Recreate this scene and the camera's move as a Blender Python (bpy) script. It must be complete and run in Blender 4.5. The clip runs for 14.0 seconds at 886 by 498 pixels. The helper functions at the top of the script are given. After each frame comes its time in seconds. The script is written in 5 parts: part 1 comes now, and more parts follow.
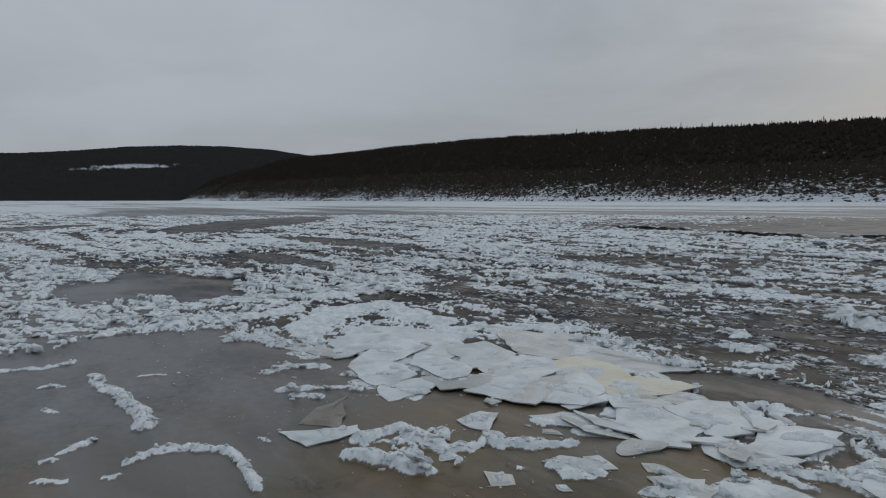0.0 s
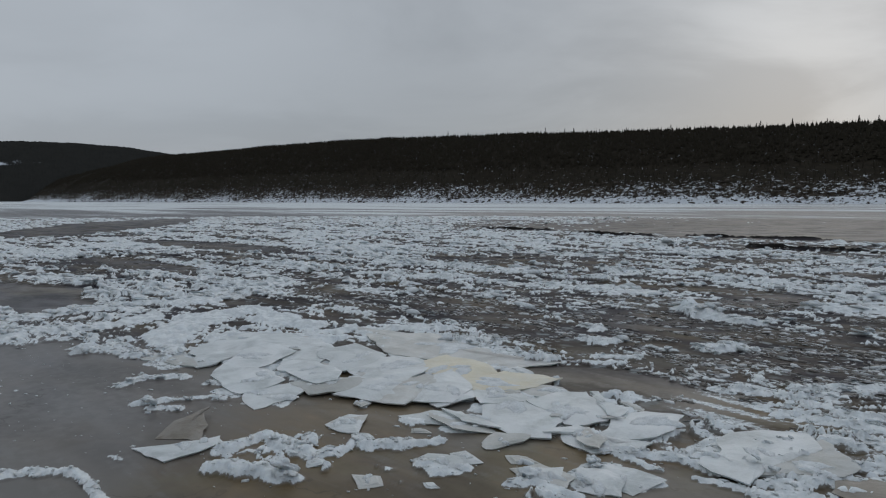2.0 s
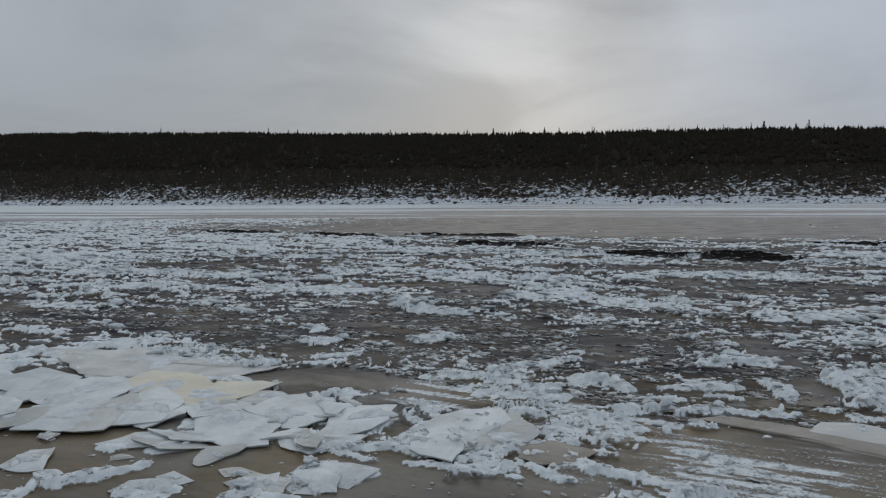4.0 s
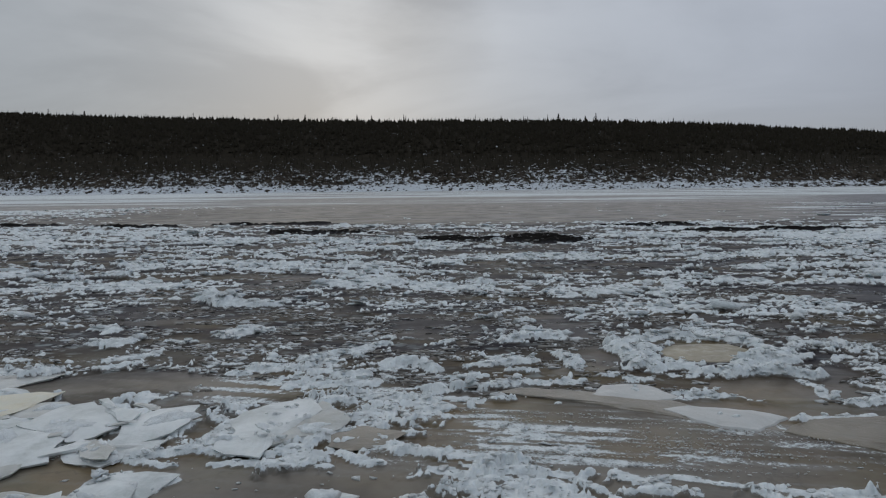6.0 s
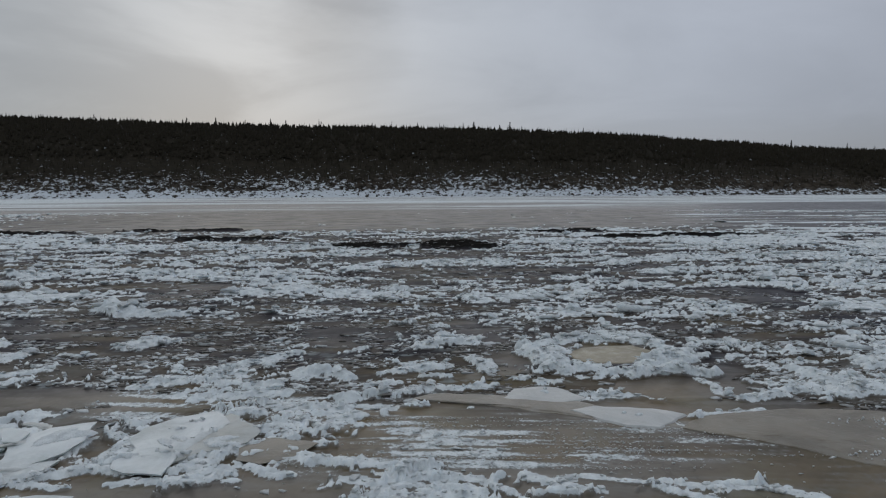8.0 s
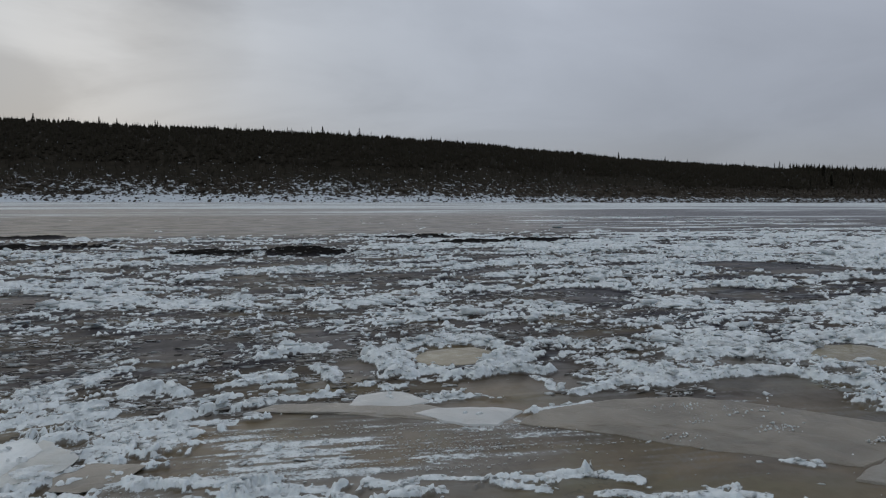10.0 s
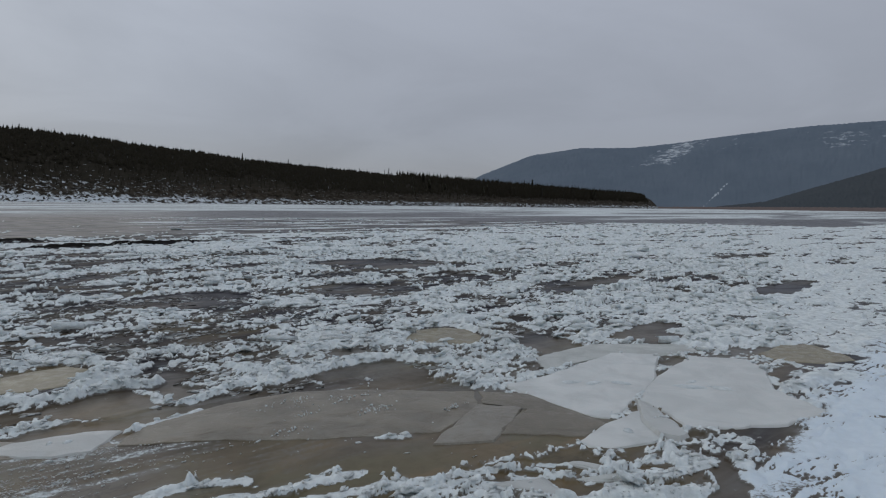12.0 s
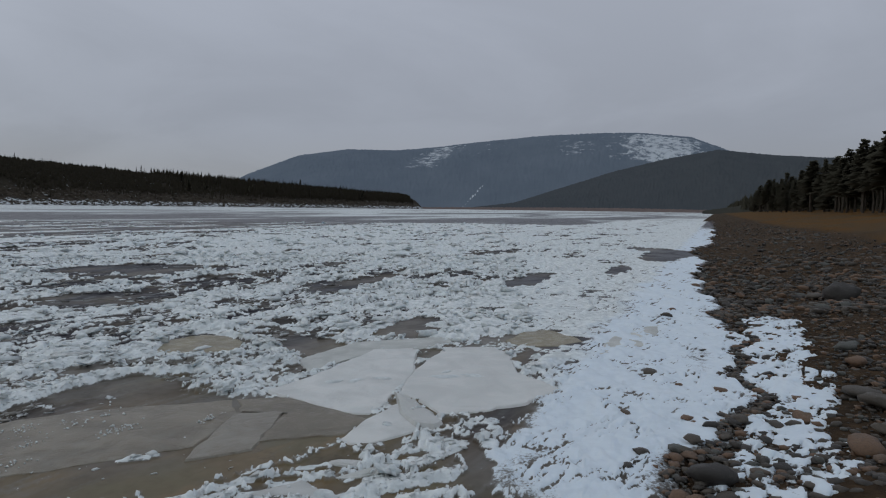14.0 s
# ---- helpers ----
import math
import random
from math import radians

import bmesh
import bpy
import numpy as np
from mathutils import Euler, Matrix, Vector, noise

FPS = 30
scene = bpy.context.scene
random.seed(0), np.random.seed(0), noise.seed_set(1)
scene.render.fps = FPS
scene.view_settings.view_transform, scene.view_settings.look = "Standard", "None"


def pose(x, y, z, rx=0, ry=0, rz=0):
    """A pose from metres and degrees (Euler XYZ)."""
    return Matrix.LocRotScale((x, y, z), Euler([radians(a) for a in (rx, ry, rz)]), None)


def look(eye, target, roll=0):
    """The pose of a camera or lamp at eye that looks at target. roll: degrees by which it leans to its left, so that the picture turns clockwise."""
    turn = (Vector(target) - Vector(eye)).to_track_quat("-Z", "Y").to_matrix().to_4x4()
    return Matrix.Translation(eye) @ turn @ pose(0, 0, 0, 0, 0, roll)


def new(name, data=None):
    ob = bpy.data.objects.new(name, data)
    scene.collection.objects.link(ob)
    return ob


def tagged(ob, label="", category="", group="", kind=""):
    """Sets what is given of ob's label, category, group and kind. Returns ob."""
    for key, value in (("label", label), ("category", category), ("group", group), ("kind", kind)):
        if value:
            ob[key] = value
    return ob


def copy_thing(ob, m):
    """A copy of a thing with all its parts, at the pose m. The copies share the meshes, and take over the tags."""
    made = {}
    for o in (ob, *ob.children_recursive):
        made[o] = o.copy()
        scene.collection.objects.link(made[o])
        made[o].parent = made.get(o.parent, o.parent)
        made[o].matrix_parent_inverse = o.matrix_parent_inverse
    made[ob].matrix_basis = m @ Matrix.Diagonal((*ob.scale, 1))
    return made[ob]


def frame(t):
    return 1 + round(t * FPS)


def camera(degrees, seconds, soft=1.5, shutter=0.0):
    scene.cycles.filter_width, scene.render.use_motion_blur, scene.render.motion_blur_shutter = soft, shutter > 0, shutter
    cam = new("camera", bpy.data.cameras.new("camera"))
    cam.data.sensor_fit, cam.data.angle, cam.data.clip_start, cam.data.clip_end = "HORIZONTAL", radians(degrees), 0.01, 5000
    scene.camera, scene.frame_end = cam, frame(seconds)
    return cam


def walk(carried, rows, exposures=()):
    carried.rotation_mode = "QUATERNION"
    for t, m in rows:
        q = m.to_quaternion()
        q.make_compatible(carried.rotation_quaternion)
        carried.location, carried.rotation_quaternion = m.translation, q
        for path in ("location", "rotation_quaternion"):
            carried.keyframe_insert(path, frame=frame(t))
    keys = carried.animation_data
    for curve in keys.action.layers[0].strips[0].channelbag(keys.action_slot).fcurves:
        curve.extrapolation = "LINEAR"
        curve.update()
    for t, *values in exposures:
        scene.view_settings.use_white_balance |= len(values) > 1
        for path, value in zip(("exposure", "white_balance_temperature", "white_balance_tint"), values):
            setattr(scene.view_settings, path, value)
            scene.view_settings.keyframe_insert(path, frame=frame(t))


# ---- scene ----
# River frame: x downstream along the near bank, y across the river, z up; the ice lies at z = 0, the near waterline at y = 0.
cam = camera(66.5, 14.0, soft=1.15)
EYE, ARM = 1.7, 0.283     # height of the held camera over the ice, its reach from the turning body
TURNS = [                 # seconds, heading from +y towards +x, pitch, lean to the right
    (0.0, -51.00, -4.16, 0.06),
    (0.5, -49.31, -4.09, 0.20),
    (1.0, -46.11, -4.00, 0.09),
    (1.5, -43.71, -3.98, 0.02),
    (2.0, -40.33, -4.04, -0.03),
    (2.5, -35.47, -4.27, -0.15),
    (3.0, -30.21, -4.02, -0.35),
    (3.5, -23.89, -3.70, 0.06),
    (4.0, -17.48, -3.96, 0.23),
    (4.2, -15.20, -4.38, 0.28),
    (6.3, 0.27, -5.23, 0.70),
    (6.5, 1.71, -5.40, 0.75),
    (7.0, 2.93, -5.16, 0.79),
    (7.2, 3.65, -4.95, 0.60),
    (9.3, 9.76, -4.37, 0.40),
    (9.5, 11.90, -4.36, 0.31),
    (10.0, 17.72, -4.13, -0.12),
    (10.5, 25.76, -3.87, -0.25),
    (11.0, 32.75, -3.66, -0.84),
    (11.5, 41.64, -3.80, -0.81),
    (12.0, 48.65, -3.75, -0.80),
    (12.5, 53.93, -3.55, -1.30),
    (13.0, 59.64, -4.15, -1.28),
    (13.5, 64.19, -3.83, -1.06),
    (14.0, 68.03, -3.44, -0.80),
]
walk(cam, [(t, pose(ARM * math.sin(radians(h)), ARM * math.cos(radians(h)), EYE, 90 + p, l, -h)) for t, h, p, l in TURNS])

# ---------------------------------------------------------------- light
SUN_HEADING, SUN_HEIGHT = -11.0, 14.0
SUN_DIR = Vector((math.sin(radians(SUN_HEADING)) * math.cos(radians(SUN_HEIGHT)),
                  math.cos(radians(SUN_HEADING)) * math.cos(radians(SUN_HEIGHT)), math.sin(radians(SUN_HEIGHT))))
scene.view_settings.exposure = 0.0


class Nodes:
    """A short way to wire shader nodes."""

    def __init__(self, tree):
        self.tree = tree
        tree.nodes.clear()

    def put(self, kind, **settings):
        node = self.tree.nodes.new(kind)
        for key, value in settings.items():
            setattr(node, key, value)
        return node

    def wire(self, a, b):
        self.tree.links.new(a, b)

    def math(self, op, a, b=0.0, c=0.0, clamp=False):
        node = self.put("ShaderNodeMath", operation=op, use_clamp=clamp)
        for i, v in enumerate((a, b, c)):
            if isinstance(v, (int, float)):
                node.inputs[i].default_value = v
            else:
                self.wire(v, node.inputs[i])
        return node.outputs[0]

    def mix(self, f, a, b):
        node = self.put("ShaderNodeMix", data_type="RGBA")
        for i, v in ((0, f), (6, a), (7, b)):
            if isinstance(v, (int, float)):
                node.inputs[i].default_value = v
            elif isinstance(v, tuple):
                node.inputs[i].default_value = (*v, 1)
            else:
                self.wire(v, node.inputs[i])
        return node.outputs[2]

    def step(self, v, lo, hi):
        node = self.put("ShaderNodeMapRange", interpolation_type="SMOOTHSTEP")
        self.wire(v, node.inputs[0])
        node.inputs[1].default_value, node.inputs[2].default_value = lo, hi
        return node.outputs[0]

    def noise(self, where, scale, detail=4, rough=0.55, warp=0.0):
        node = self.put("ShaderNodeTexNoise")
        self.wire(where, node.inputs["Vector"])
        node.inputs["Scale"].default_value, node.inputs["Detail"].default_value = scale, detail
        node.inputs["Roughness"].default_value, node.inputs["Distortion"].default_value = rough, warp
        return node.outputs["Fac"]

    def place(self, stretch=(1, 1, 1)):
        node = self.put("ShaderNodeMapping")
        self.wire(self.put("ShaderNodeNewGeometry").outputs["Position"], node.inputs["Vector"])
        node.inputs["Scale"].default_value = stretch
        return node.outputs[0]

    def bump(self, height, strength, distance):
        node = self.put("ShaderNodeBump")
        node.inputs["Strength"].default_value, node.inputs["Distance"].default_value = strength, distance
        self.wire(height, node.inputs["Height"])
        return node.outputs[0]


def sky():
    world = bpy.data.worlds.new("overcast_sky")
    scene.world = world
    world.use_nodes = True
    n = Nodes(world.node_tree)
    air = n.put("ShaderNodeTexSky", sky_type="NISHITA", sun_disc=False, sun_elevation=radians(SUN_HEIGHT), sun_rotation=radians(SUN_HEADING))
    way = n.put("ShaderNodeTexCoord").outputs["Generated"]
    parts = n.put("ShaderNodeSeparateXYZ")
    n.wire(way, parts.inputs[0])
    up = n.math("MAXIMUM", parts.outputs[2], 0.0)
    # flat cloud deck: look direction over height
    deck = n.put("ShaderNodeVectorMath", operation="DIVIDE")
    high = n.put("ShaderNodeCombineXYZ")
    lift = n.math("ADD", up, 0.22)
    for i in range(3):
        n.wire(lift, high.inputs[i])
    n.wire(way, deck.inputs[0])
    n.wire(high.outputs[0], deck.inputs[1])
    clouds = n.noise(deck.outputs[0], 1.0, 6, 0.55, 0.5)
    thick = n.step(clouds, 0.36, 0.66)
    sun = n.put("ShaderNodeVectorMath", operation="DOT_PRODUCT")
    n.wire(way, sun.inputs[0])
    sun.inputs[1].default_value = SUN_DIR
    near = n.math("MAXIMUM", sun.outputs["Value"], 0.0)
    glow = n.math("ADD", n.math("MULTIPLY", n.math("POWER", near, 45), 0.11), n.math("MULTIPLY", n.math("POWER", near, 7), 0.04))
    glow = n.math("MULTIPLY", glow, n.math("MULTIPLY_ADD", thick, -0.9, 1.4))
    rise = n.math("MULTIPLY_ADD", n.math("POWER", up, 0.8), 0.33, 0.280)
    rise = n.math("MULTIPLY", rise, n.math("MULTIPLY_ADD", n.step(parts.outputs[0], -0.60, -0.98), 0.30, n.math("MULTIPLY_ADD", n.step(parts.outputs[0], 0.1, 0.6), 0.09, 1.0)))
    light = n.math("MULTIPLY", rise, n.math("MULTIPLY_ADD", thick, -0.10, 1.04))
    # a darker bank of cloud beside the bright place that hides the sun
    torn = n.math("MULTIPLY", n.math("SUBTRACT", n.noise(deck.outputs[0], 3.2, 5, 0.6, 0.4), 0.5), 0.006)
    for heading, height, wide, much in ((-2.5, 12.5, 6.0, -0.13), (-5.0, 17.0, 7.0, -0.10), (-24.0, 17.0, 8.0, -0.05), (16.0, 14.0, 24.0, 0.20)):
        bank = n.put("ShaderNodeVectorMath", operation="DOT_PRODUCT")
        n.wire(way, bank.inputs[0])
        bank.inputs[1].default_value = (math.sin(radians(heading)) * math.cos(radians(height)), math.cos(radians(heading)) * math.cos(radians(height)), math.sin(radians(height)))
        inside = n.step(n.math("ADD", bank.outputs["Value"], torn), math.cos(radians(wide)), math.cos(radians(0.35 * wide)))
        light = n.math("MULTIPLY", light, n.math("MULTIPLY_ADD", inside, much, 1.0))
    grey = n.mix(n.step(parts.outputs[0], -0.6, 0.9), (0.915, 1.0, 1.105), (0.905, 0.985, 1.16))
    grey = n.mix(n.step(up, 0.0, 0.12), (0.93, 0.99, 1.085), grey)
    tone = n.put("ShaderNodeVectorMath", operation="SCALE")
    n.wire(grey, tone.inputs[0])
    n.wire(light, tone.inputs["Scale"])
    warm = n.put("ShaderNodeVectorMath", operation="SCALE")
    warm.inputs[0].default_value = (1.0, 1.0, 0.97)
    n.wire(glow, warm.inputs["Scale"])
    both = n.put("ShaderNodeVectorMath", operation="ADD")
    n.wire(tone.outputs[0], both.inputs[0])
    n.wire(warm.outputs[0], both.inputs[1])
    blue = n.put("ShaderNodeVectorMath", operation="SCALE")
    n.wire(air.outputs[0], blue.inputs[0])
    blue.inputs["Scale"].default_value = 0.035
    whole = n.mix(0.9, blue.outputs[0], both.outputs[0])
    back = n.put("ShaderNodeBackground")
    n.wire(whole, back.inputs[0])
    n.wire(back.outputs[0], n.put("ShaderNodeOutputWorld").inputs[0])


sky()
lamp = bpy.data.lights.new("veiled_sun", "SUN")
lamp.energy, lamp.angle, lamp.color = 0.5, radians(75), (1.0, 0.96, 0.90)
new("veiled_sun", lamp).matrix_world = look(SUN_DIR * 300, (0, 0, 0))


# ---------------------------------------------------------------- materials
def material(name):
    m = bpy.data.materials.new(name)
    m.use_nodes = True
    n = Nodes(m.node_tree)
    shader = n.put("ShaderNodeBsdfPrincipled")
    n.wire(shader.outputs[0], n.put("ShaderNodeOutputMaterial").inputs[0])
    return m, n, shader.inputs


def plug(n, socket, value):
    if isinstance(value, (int, float)):
        socket.default_value = value
    elif isinstance(value, tuple):
        socket.default_value = (*value, 1)
    else:
        n.wire(value, socket)


SLATE, SILT, SNOW, SHADY_SNOW = (0.027, 0.0245, 0.031), (0.148, 0.109, 0.058), (0.71, 0.75, 0.75), (0.51, 0.55, 0.56)


def river_cover(name, far):
    """Smooth wet ice with frozen-in rubble and snow; near the bank the rubble comes from the mesh, far out from the pattern."""
    m, n, s = material(name)
    here = n.place()
    long = n.place((0.35, 1, 1))
    fine = n.noise(here, 38, 4, 0.6)
    mid = n.noise(here, 9, 5, 0.6)
    broad = n.noise(long, 0.7, 5, 0.6, 0.6)
    if far:
        xyz = n.put("ShaderNodeSeparateXYZ")
        n.wire(here, xyz.inputs[0])
        bands = n.noise(n.place((0.010, 0.045, 1)), 1.0, 6, 0.62, 0.8)
        rubble = n.noise(n.place((0.25, 0.6, 1)), 1.0, 6, 0.7, 0.5)
        up_river = n.step(xyz.outputs[0], -30, -200)
        amount = n.math("MULTIPLY_ADD", up_river, 0.09, n.math("MULTIPLY_ADD", n.step(xyz.outputs[1], 85, 150), 0.055, n.math("MULTIPLY_ADD", n.step(xyz.outputs[0], 50, 180), 0.05, n.math("MULTIPLY", n.math("MULTIPLY", n.step(xyz.outputs[1], 425, 440), n.step(xyz.outputs[1], 462, 450)), -0.20))))
        snow = n.step(n.math("ADD", n.math("MULTIPLY_ADD", rubble, 0.25, n.math("MULTIPLY", bands, 0.75)), amount), 0.485, 0.60)
        silt = n.step(broad, 0.5, 0.9)
    else:
        held = n.put("ShaderNodeAttribute", attribute_name="snow").outputs["Fac"]
        ragged = n.math("MULTIPLY_ADD", n.math("SUBTRACT", fine, 0.5), 0.9, held)
        ragged = n.math("MULTIPLY_ADD", n.math("SUBTRACT", mid, 0.5), 0.5, ragged)
        snow = n.step(ragged, 0.38, 0.62)
        grit = n.put("ShaderNodeAttribute", attribute_name="grit").outputs["Fac"]
        tint = n.put("ShaderNodeAttribute", attribute_name="silt").outputs["Fac"]
        silt = n.math("MULTIPLY_ADD", n.math("SUBTRACT", broad, 0.5), 0.9, tint, clamp=True)
    ice = n.mix(silt, SLATE, SILT)
    ice = n.mix(n.math("MULTIPLY", silt, n.step(n.noise(n.place((0.7, 1, 1)), 0.9, 5, 0.6, 1.0), 0.46, 0.68)), ice, (0.122, 0.106, 0.056))
    ice = n.mix(n.math("MULTIPLY", silt, n.step(n.noise(n.place((0.5, 1.2, 1)), 1.7, 5, 0.6, 1.4), 0.52, 0.70)), ice, (0.175, 0.124, 0.064))
    blotch = n.step(n.noise(n.place((0.6, 1, 1)), 1.1, 3, 0.5, 0.8), 0.42, 0.66)
    ice = n.mix(n.math("MULTIPLY", blotch, 0.65), ice, n.mix(silt, (0.016, 0.015, 0.019), (0.085, 0.068, 0.040)))
    ice = n.mix(n.math("MULTIPLY", n.step(n.noise(n.place((0.5, 1, 1)), 0.55, 4, 0.5, 1.2), 0.44, 0.62), n.math("MULTIPLY", silt, 0.8)), ice, (0.150, 0.146, 0.136))
    ice = n.mix(n.math("MULTIPLY", n.step(mid, 0.40, 0.75), 0.16), ice, (0.030, 0.026, 0.022))
    ice = n.mix(n.math("MULTIPLY", n.step(n.noise(long, 2.2, 6, 0.62, 0.8), 0.58, 0.80), 0.24), ice, (0.26, 0.25, 0.24))
    if not far:
        spot = n.put("ShaderNodeSeparateXYZ")
        n.wire(here, spot.inputs[0])
        # Upstream ice is less silty; sky reflection is also put into its lighter grey.
        clean_sheen = n.math("MULTIPLY", n.step(n.math("MULTIPLY_ADD", broad, 2.0, spot.outputs[0]), -2.2, -5.5), n.step(spot.outputs[1], 5.0, 2.6))
        ice = n.mix(n.math("MULTIPLY", clean_sheen, 0.75), ice, n.mix(n.step(mid, 0.35, 0.65), (0.125, 0.125, 0.128), (0.195, 0.194, 0.194)))
        # frazil: small flakes frozen in at odd angles
        cells = n.put("ShaderNodeTexVoronoi")
        bent = n.put("ShaderNodeVectorMath", operation="ADD")
        shake = n.put("ShaderNodeTexNoise")
        n.wire(here, shake.inputs["Vector"])
        shake.inputs["Scale"].default_value = 7.0
        n.wire(n.place((0.7, 1, 1)), bent.inputs[0])
        soft = n.put("ShaderNodeVectorMath", operation="SCALE")
        n.wire(shake.outputs["Color"], soft.inputs[0])
        soft.inputs["Scale"].default_value = 0.16
        n.wire(soft.outputs[0], bent.inputs[1])
        n.wire(bent.outputs[0], cells.inputs["Vector"])
        cells.inputs["Scale"].default_value = 7.5
        each = n.put("ShaderNodeSeparateColor")
        n.wire(cells.outputs["Color"], each.inputs[0])
        flake = n.math("MULTIPLY", n.step(each.outputs[0], 0.40, 0.75), n.step(cells.outputs["Distance"], 0.62, 0.30))
        patch = n.step(n.noise(here, 1.3, 4, 0.6), 0.42, 0.62)
        flake = n.math("MULTIPLY", n.math("MULTIPLY", flake, patch), grit)
        ice = n.mix(n.math("MULTIPLY", flake, 0.5), ice, (0.40, 0.46, 0.47))
        crack = n.put("ShaderNodeTexVoronoi", feature="DISTANCE_TO_EDGE")
        wide = n.put("ShaderNodeVectorMath", operation="SCALE")
        n.wire(shake.outputs["Color"], wide.inputs[0])
        wide.inputs["Scale"].default_value = 0.35
        line = n.put("ShaderNodeVectorMath", operation="ADD")
        n.wire(n.place((0.45, 1, 1)), line.inputs[0])
        n.wire(wide.outputs[0], line.inputs[1])
        n.wire(line.outputs[0], crack.inputs["Vector"])
        crack.inputs["Scale"].default_value = 0.85
        gone = n.step(n.noise(here, 0.8, 3, 0.5), 0.48, 0.58)
        ice = n.mix(n.math("MULTIPLY", n.math("MULTIPLY", n.step(crack.outputs["Distance"], 0.012, 0.003), gone), 0.3), ice, (0.018, 0.015, 0.012))
        fringe = n.math("MULTIPLY", n.step(n.math("MULTIPLY_ADD", n.math("SUBTRACT", mid, 0.5), 0.5, held), 0.08, 0.42), 0.5)
        ice = n.mix(fringe, ice, (0.21, 0.21, 0.20))
    white = n.mix(n.step(mid, 0.33, 0.66), SHADY_SNOW, SNOW)
    if not far:
        shore = n.put("ShaderNodeAttribute", attribute_name="shore").outputs["Fac"]
        white = n.mix(n.math("MULTIPLY", shore, 0.75), white, (0.62, 0.71, 0.80))
    rough = n.math("MULTIPLY_ADD", snow, 0.5, n.math("MULTIPLY_ADD", blotch, 0.12, n.math("MULTIPLY_ADD", mid, 0.25, 0.24)))
    c = n.mix(snow, ice, white)
    if not far:
        mud = n.put("ShaderNodeAttribute", attribute_name="mud").outputs["Fac"]
        c = n.mix(mud, c, (0.012, 0.011, 0.010))
        rough = n.math("MAXIMUM", n.math("MULTIPLY_ADD", grit, 0.22, rough), n.math("MULTIPLY", mud, 0.95))
        plug(n, s["Specular IOR Level"], n.math("MAXIMUM", n.math("SUBTRACT", n.math("MULTIPLY_ADD", grit, -0.07, 0.14), mud), 0.02))
    plug(n, s["Base Color"], c)
    if not far:
        plug(n, s["Subsurface Weight"], n.math("MULTIPLY", snow, 0.55))
        s["Subsurface Scale"].default_value = 0.06
        s["Subsurface Radius"].default_value = (0.9, 1.0, 1.1)
    plug(n, s["Roughness"], rough)
    relief = n.math("MULTIPLY_ADD", snow, n.math("MULTIPLY_ADD", fine, 0.7, n.math("MULTIPLY", mid, 0.6)), n.math("MULTIPLY", broad, 0.3))
    if not far:
        relief = n.math("MULTIPLY", relief, n.math("MULTIPLY_ADD", shore, -0.6, 1.0))
    plug(n, s["Normal"], n.bump(relief, 0.5, 0.02))
    return m


def slab_ice(name, tone, dull, rime=0.55):
    """Broken sheet ice: milky, faintly blue or yellow, with a frosted top."""
    m, n, s = material(name)
    here = n.place()
    cloud = n.step(n.noise(here, 2.6, 4, 0.55, 0.6), 0.3, 0.7)
    fine = n.noise(here, 45, 4, 0.6)
    frost = n.step(n.noise(here, 8, 6, 0.65), 0.40, 0.66)
    c = n.mix(cloud, dull, tone)
    c = n.mix(n.math("MULTIPLY", frost, rime), c, (0.70, 0.735, 0.735))
    odd = n.put("ShaderNodeObjectInfo").outputs["Random"]
    c = n.mix(n.math("MULTIPLY", n.step(odd, 0.55, 1.0), 0.3), c, dull)
    plug(n, s["Base Color"], c)
    plug(n, s["Roughness"], n.math("MULTIPLY_ADD", frost, 0.35, 0.28))
    s["Subsurface Weight"].default_value = 0.5
    s["Subsurface Scale"].default_value = 0.05
    s["Subsurface Radius"].default_value = (0.9, 1.0, 1.0)
    s["IOR"].default_value = 1.31
    plug(n, s["Normal"], n.bump(n.math("MULTIPLY_ADD", fine, 0.4, cloud), 0.3, 0.02))
    return m


def snow_lump(name):
    m, n, s = material(name)
    here = n.place()
    fine = n.noise(here, 60, 4, 0.6)
    mid = n.noise(here, 11, 4, 0.6)
    odd = n.put("ShaderNodeObjectInfo").outputs["Random"]
    c = n.mix(n.step(mid, 0.3, 0.7), SHADY_SNOW, SNOW)
    odd = n.math("FRACT", n.math("ADD", odd, n.put("ShaderNodeNewGeometry").outputs["Random Per Island"]))
    c = n.mix(n.math("MULTIPLY", odd, 0.3), c, (0.48, 0.52, 0.54))
    plug(n, s["Base Color"], c)
    s["Roughness"].default_value = 0.75
    s["Subsurface Weight"].default_value = 0.55
    s["Subsurface Scale"].default_value = 0.06
    s["Subsurface Radius"].default_value = (0.9, 1.0, 1.1)
    plug(n, s["Normal"], n.bump(n.math("MULTIPLY_ADD", mid, 1.5, fine), 0.6, 0.02))
    return m


def flake_ice(name):
    """Splinters of ice, from dark silty to frosted white."""
    m, n, s = material(name)
    odd = n.put("ShaderNodeNewGeometry").outputs["Random Per Island"]
    c = n.mix(n.step(odd, 0.10, 0.45), (0.105, 0.095, 0.082), (0.24, 0.23, 0.205))
    c = n.mix(n.step(odd, 0.45, 0.8), c, (0.62, 0.65, 0.66))
    c = n.mix(n.math("MULTIPLY", n.noise(n.place(), 30, 4, 0.6), 0.4), c, (0.12, 0.115, 0.11))
    plug(n, s["Base Color"], c)
    s["Roughness"].default_value = 0.5
    s["IOR"].default_value = 1.31
    return m


